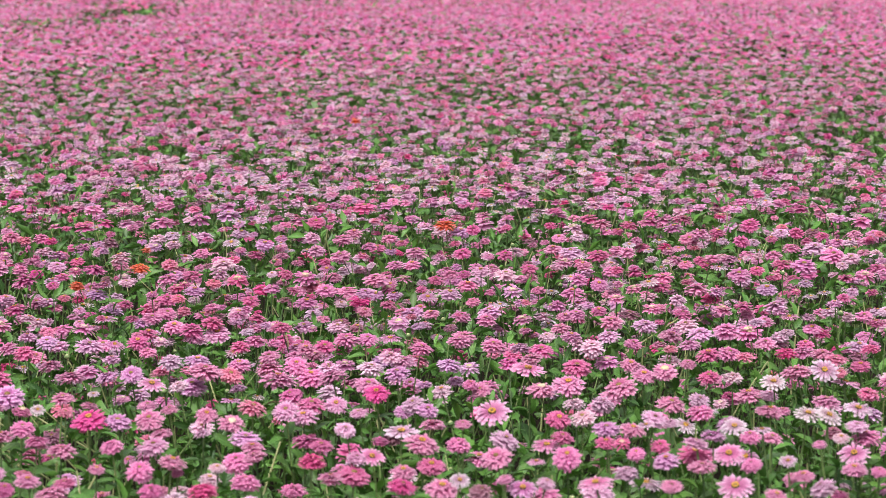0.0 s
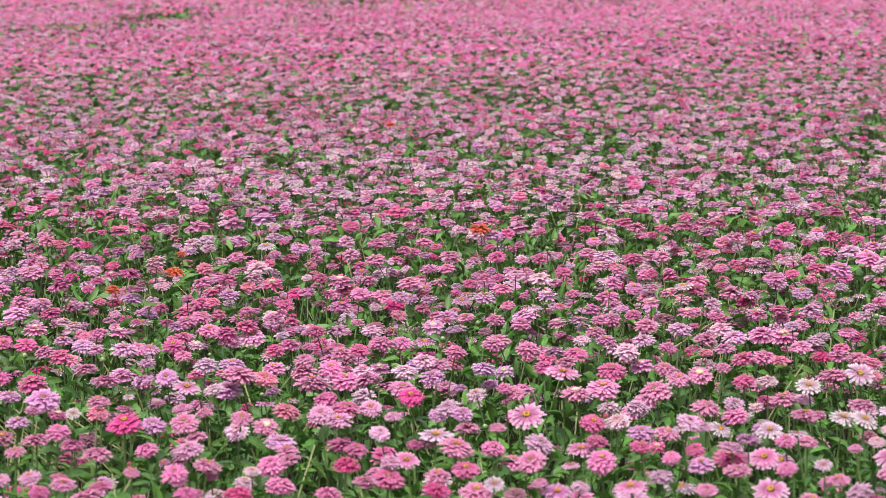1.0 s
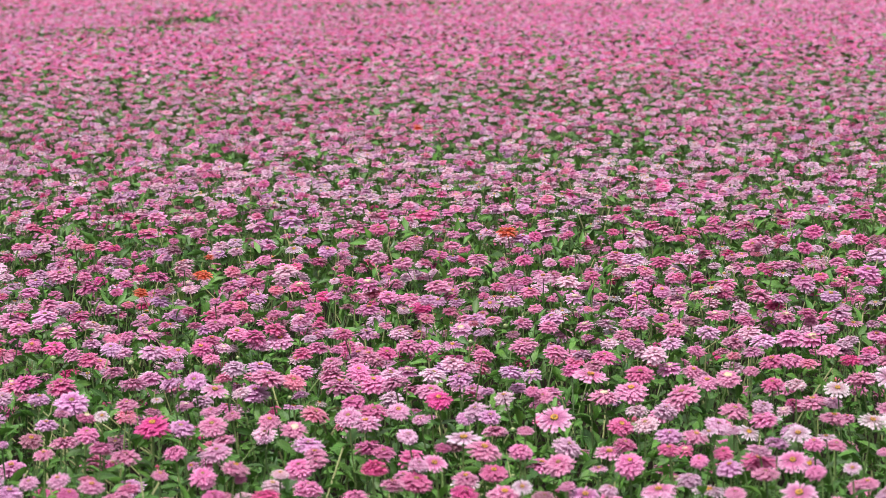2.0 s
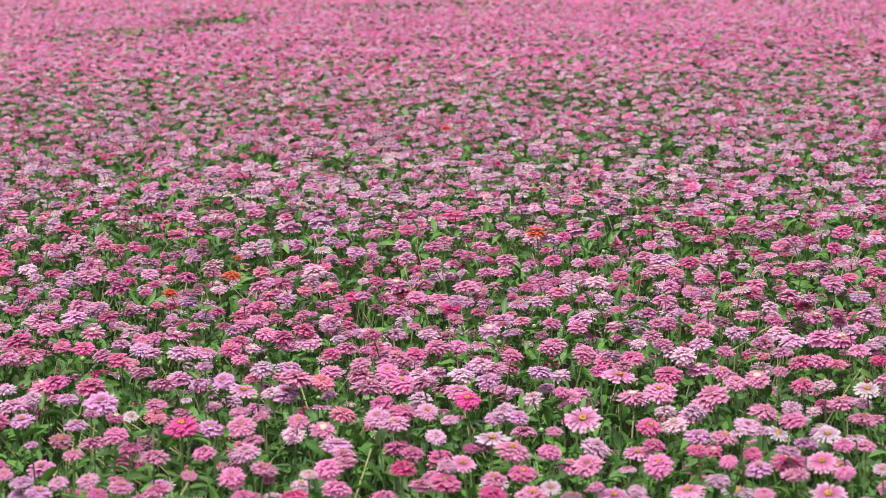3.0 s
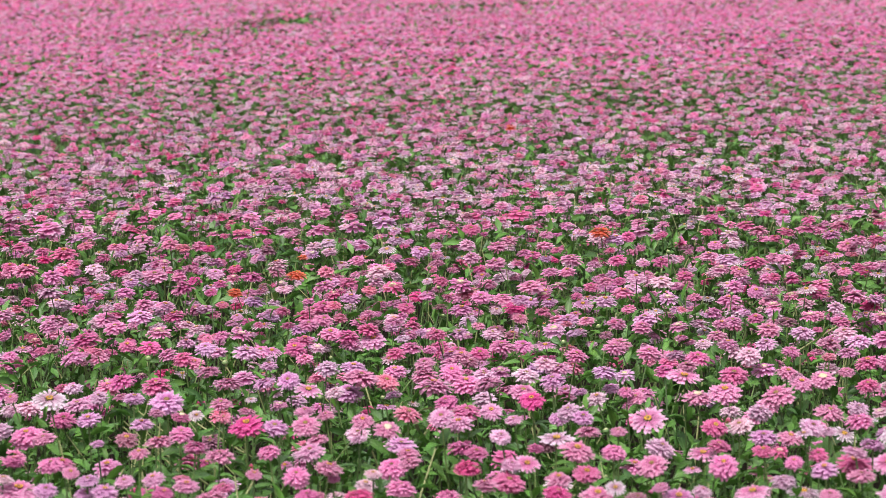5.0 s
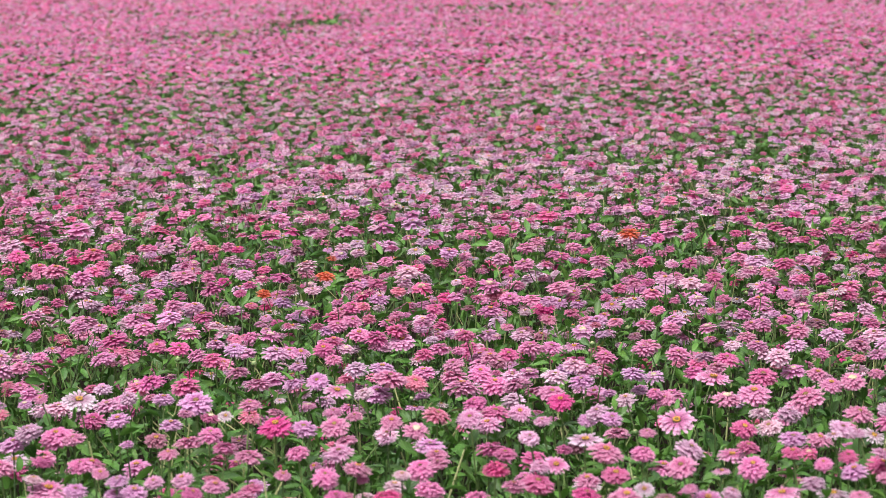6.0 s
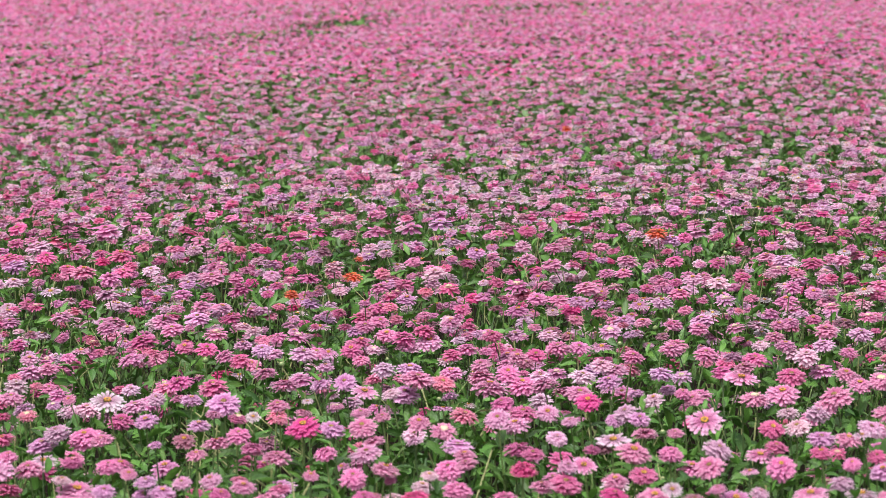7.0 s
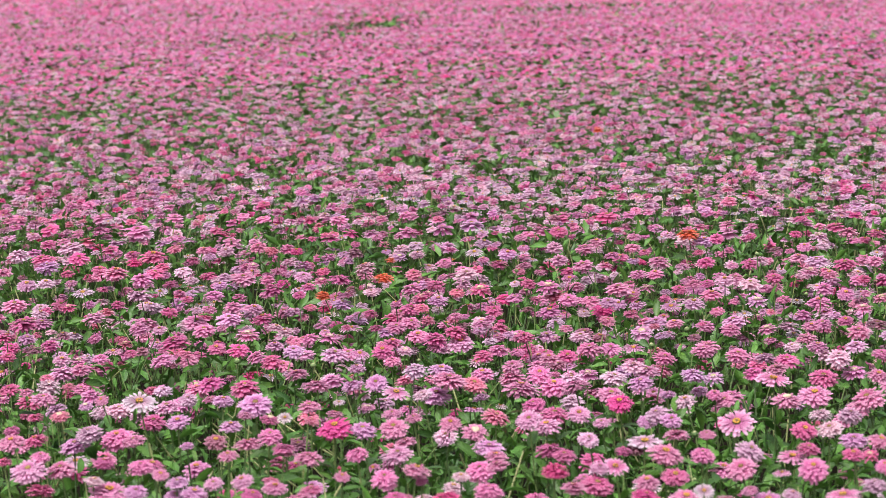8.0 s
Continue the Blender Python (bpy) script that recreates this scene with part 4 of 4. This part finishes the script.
brng = np.random.default_rng(41)
ACROSS = np.array([-1, 1])
MIDDLE_END, MEDIUM_END = 5.2, 7.2
full_blooms, medium_blooms = [p for p in middle_blooms if math.hypot(p[0], p[1]) < MIDDLE_END], [p for p in middle_blooms if math.hypot(p[0], p[1]) >= MIDDLE_END]
lay_blooms("zinnia_blooms", [p for p in medium_blooms if math.hypot(p[0], p[1]) < MEDIUM_END], templates_full(brng, [0, 0.72, 1.0], ACROSS, 22, 5, 0.84), 56,
           "pink double zinnia blooms crowded together in the field", [0, 1, 2, 3, 0, 1, 2, 3, 0, 1, 3, 0, 1, 2, 3, 6], [4, 5])
lay_blooms("zinnia_blooms", full_blooms, templates_full(brng, [0, 0.75, 1.0], np.array([-1, 0, 1]), 24, 5, 0.92), 51,
           "pink double zinnia blooms massed a few metres into the field", [0, 1, 2, 3, 0, 1, 2, 3, 0, 1, 3, 0, 1, 2, 3, 6], [4, 5])
lay_blooms("zinnia_blooms", [p for p in medium_blooms if math.hypot(p[0], p[1]) >= MEDIUM_END] + far_blooms, templates_full(brng, [0, 0.68, 0.98], np.array([-1, 1]), 12, 3, 0.78), 52,
           "pink zinnia blooms massed farther into the field", [0, 1, 2, 3], [4, 5])
lay_blooms("zinnia_blooms", farther_blooms, templates_full(brng, [0, 0.95], np.array([-1, 1]), 10, 3, 0.6), 55,
           "small pink zinnia blooms massed across the field", [0, 1, 2, 3], [4, 5])
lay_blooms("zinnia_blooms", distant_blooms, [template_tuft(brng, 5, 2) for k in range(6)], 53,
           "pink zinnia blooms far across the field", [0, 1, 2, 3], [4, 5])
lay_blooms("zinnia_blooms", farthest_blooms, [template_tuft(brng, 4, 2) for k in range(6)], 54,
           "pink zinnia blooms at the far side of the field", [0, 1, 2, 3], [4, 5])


def lay_stems(points, seed, sides, length, label):
    rng = np.random.default_rng(seed)
    pieces = []
    for k in range(4):
        b = rng.uniform(-0.05, 0.05, 2)
        pts = [(b[0] * math.sin(3 * t), b[1] * math.sin(3 * t), -t) for t in np.linspace(1, 0, 3)]
        v, f, s, _ = tube(pts, [0.0056, 0.0050, 0.0042], sides)
        pieces.append((v, f, s, np.zeros(len(f), int)))
    P = np.array([p[:3] for p in points])
    n = len(P)
    strew("zinnia_stems", pieces, rng.integers(0, 4, n), P, turns(rng, n, 0.22), np.full(n, length), None, [STEM], label, "stems")


lay_stems([p for k, p in enumerate(middle_blooms) if k % 3], 61, 4, 0.36, "slender pale green zinnia stems rising through the leaves")
lay_stems(far_blooms + farther_blooms, 62, 3, 0.30, "slender green zinnia stems farther into the field")


def lay_stalks():
    """Bare pale stalks that lean across the crop, a sheaf of them blown over together."""
    r, rng = random.Random(95), np.random.default_rng(95)
    P, A, B = [], [], []
    for x, y in cells(3.5, 10.0, 24, r):
        P.append((x, y, crop_top(x, y) - r.uniform(-0.01, 0.08))), A.append(r.gauss(0, 0.18)), B.append(r.gauss(0, 0.30))
    for k in range(9):
        P.append((-1.02 + r.gauss(0, 0.05), 4.75 + r.gauss(0, 0.16), 0.575 - r.uniform(0, 0.08))), A.append(r.gauss(0.1, 0.15)), B.append(r.gauss(-0.75, 0.12))
    n = len(P)
    A, B = np.array(A), np.array(B)
    o, i = np.zeros(n), np.ones(n)
    X = np.array([[i, o, o], [o, np.cos(A), -np.sin(A)], [o, np.sin(A), np.cos(A)]]).transpose(2, 0, 1)
    Y = np.array([[np.cos(B), o, np.sin(B)], [o, i, o], [-np.sin(B), o, np.cos(B)]]).transpose(2, 0, 1)
    pieces = []
    for k in range(3):
        b = rng.uniform(-0.06, 0.06, 2)
        v, f, s, _ = tube([(b[0] * math.sin(3 * t), b[1] * math.sin(3 * t), -t) for t in np.linspace(1, 0, 5)], [0.0085, 0.0083, 0.0078, 0.0072, 0.006], 5)
        pieces.append((v, f, s, np.zeros(len(f), int)))
    strew("zinnia_stalks", pieces, rng.integers(0, 3, n), np.array(P), X @ Y, rng.uniform(0.16, 0.32, n), None, [STALK], "bare pale yellow-green stalks leaning through the crop", "stems")


lay_stalks()


def lay_leaves(near, far, per_m2, seed, along, across, size, label, low, high, lean=0.5):
    """Loose storeys of leaves between the stems."""
    r = random.Random(seed)
    rng = np.random.default_rng(seed)
    P = []
    for x, y in cells(near, far, per_m2, r):
        top = crop_top(x, y)
        P.append((x, y, top - low - (high - low) * r.random() ** 1.35))
    temps = []
    for k in range(8):
        v, f, s, _ = leaf_shape(rng, along, across, rng.uniform(0.05, 0.7), rng.uniform(0.2, 0.8))
        temps.append((v, f, s, np.zeros(len(f), int)))
    P = np.array(P)
    n = len(P)
    strew("zinnia_leaves", temps, rng.integers(0, 8, n), P, turns(rng, n, lean), rng.uniform(0.6, 1.35, n) * size, None, [LEAF], label, "leaves")


lay_leaves(1.4, FIELD_START, 800, 75, np.array([0, 0.4, 1]), np.array([-1, 0, 1]), 0.07, "mid-green zinnia leaves at the foot of the tripod", 0.05, 0.40, 0.6)
lay_leaves(FIELD_START, 6.2, 1800, 71, np.array([0, 0.3, 0.65, 1]), np.array([-1, 0, 1]), 0.046, "broad mid-green zinnia leaves crowded between the stems", 0.04, 0.40, 0.75)
lay_leaves(6.2, 11.0, 800, 72, np.array([0, 0.4, 1]), np.array([-1, 0, 1]), 0.054, "mid-green zinnia leaves between the stems", 0.03, 0.28, 0.7)
lay_leaves(11.0, 21.0, 170, 73, np.array([0, 0.4, 1]), np.array([-1, 1]), 0.095, "green zinnia leaves under the blooms farther off", 0.07, 0.28)
lay_leaves(21.0, FIELD_END, 30, 74, np.array([0, 0.4, 1]), np.array([-1, 1]), 0.14, "green foliage under the blooms far across the field", 0.075, 0.25)


# ---- the crop goes on round the fan that is seen ----
def outer_crop():
    V, F, S = [], [], []
    radii = [1.25, 1.4, 3.3, 5, 8, 12, 18, 26, 36, 48, FIELD_END, 90, 140, 260, 500, 1200, 2900]
    n = 72
    for r in radii:
        for j in range(n + 1):
            q = LEFT + (6.2832 - (LEFT - RIGHT)) * j / n
            x, y = -r * math.sin(q), r * math.cos(q)
            edge = r == radii[0] or (j in (0, n) and r <= FIELD_END)
            V.append((x, y, -0.02 if edge else 0.44 + 0.05 * noise.noise((x * 0.3, y * 0.3, 1.0))))
    for i in range(len(radii) - 1):
        for j in range(n):
            a = i * (n + 1) + j
            F += [(a, a + n + 2, a + 1), (a, a + n + 1, a + n + 2)]
    # behind the far edge of the fan
    base, m = len(V), 24
    outer = [r for r in radii if r >= FIELD_END]
    for r in outer:
        for j in range(m + 1):
            q = RIGHT + (LEFT - RIGHT) * j / m
            x, y = -r * math.sin(q), r * math.cos(q)
            V.append((x, y, 0.44 + 0.05 * noise.noise((x * 0.3, y * 0.3, 1.0))))
    for i in range(len(outer) - 1):
        for j in range(m):
            a = base + i * (m + 1) + j
            F += [(a, a + m + 2, a + 1), (a, a + m + 1, a + m + 2)]
    tagged(new("outer_crop", mesh_from("outer_crop", V, F, [FAR_CROP])), "green crop dotted with pink blooms reaching to the horizon", "flower field", kind="stuff")


outer_crop()


def outer_blooms():
    """Blooms and leaves of the crop on the other sides of the tripod."""
    r, rng = random.Random(99), np.random.default_rng(99)
    points, leaves = [], []
    for k in range(7600):
        d, q = math.sqrt(r.uniform(1.45 ** 2, 7.5 ** 2)), r.uniform(0, 6.2832)
        x, y = -d * math.sin(q), d * math.cos(q)
        if inside(x, y) and d > FIELD_START - 0.1:
            continue
        points.append((x, y, crop_top(x, y) - abs(r.gauss(0, 0.05)), 0.0285 * r.uniform(0.7, 1.2), r.choice(MIX)))
        leaves.append((x + r.uniform(-0.1, 0.1), y + r.uniform(-0.1, 0.1), crop_top(x, y) - r.uniform(0.05, 0.14)))
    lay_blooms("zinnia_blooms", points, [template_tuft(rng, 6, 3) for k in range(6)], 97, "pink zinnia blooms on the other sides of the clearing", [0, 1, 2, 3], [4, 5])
    temps = []
    for k in range(5):
        v, f, s, _ = leaf_shape(rng, np.array([0, 0.4, 1]), np.array([-1, 1]), rng.uniform(0.05, 0.6), 0.4)
        temps.append((v, f, s, np.zeros(len(f), int)))
    n = len(leaves)
    strew("zinnia_leaves", temps, rng.integers(0, 5, n), np.array(leaves), turns(rng, n, 0.5), rng.uniform(0.08, 0.14, n), None, [LEAF], "green zinnia leaves round the clearing", "leaves")


outer_blooms()
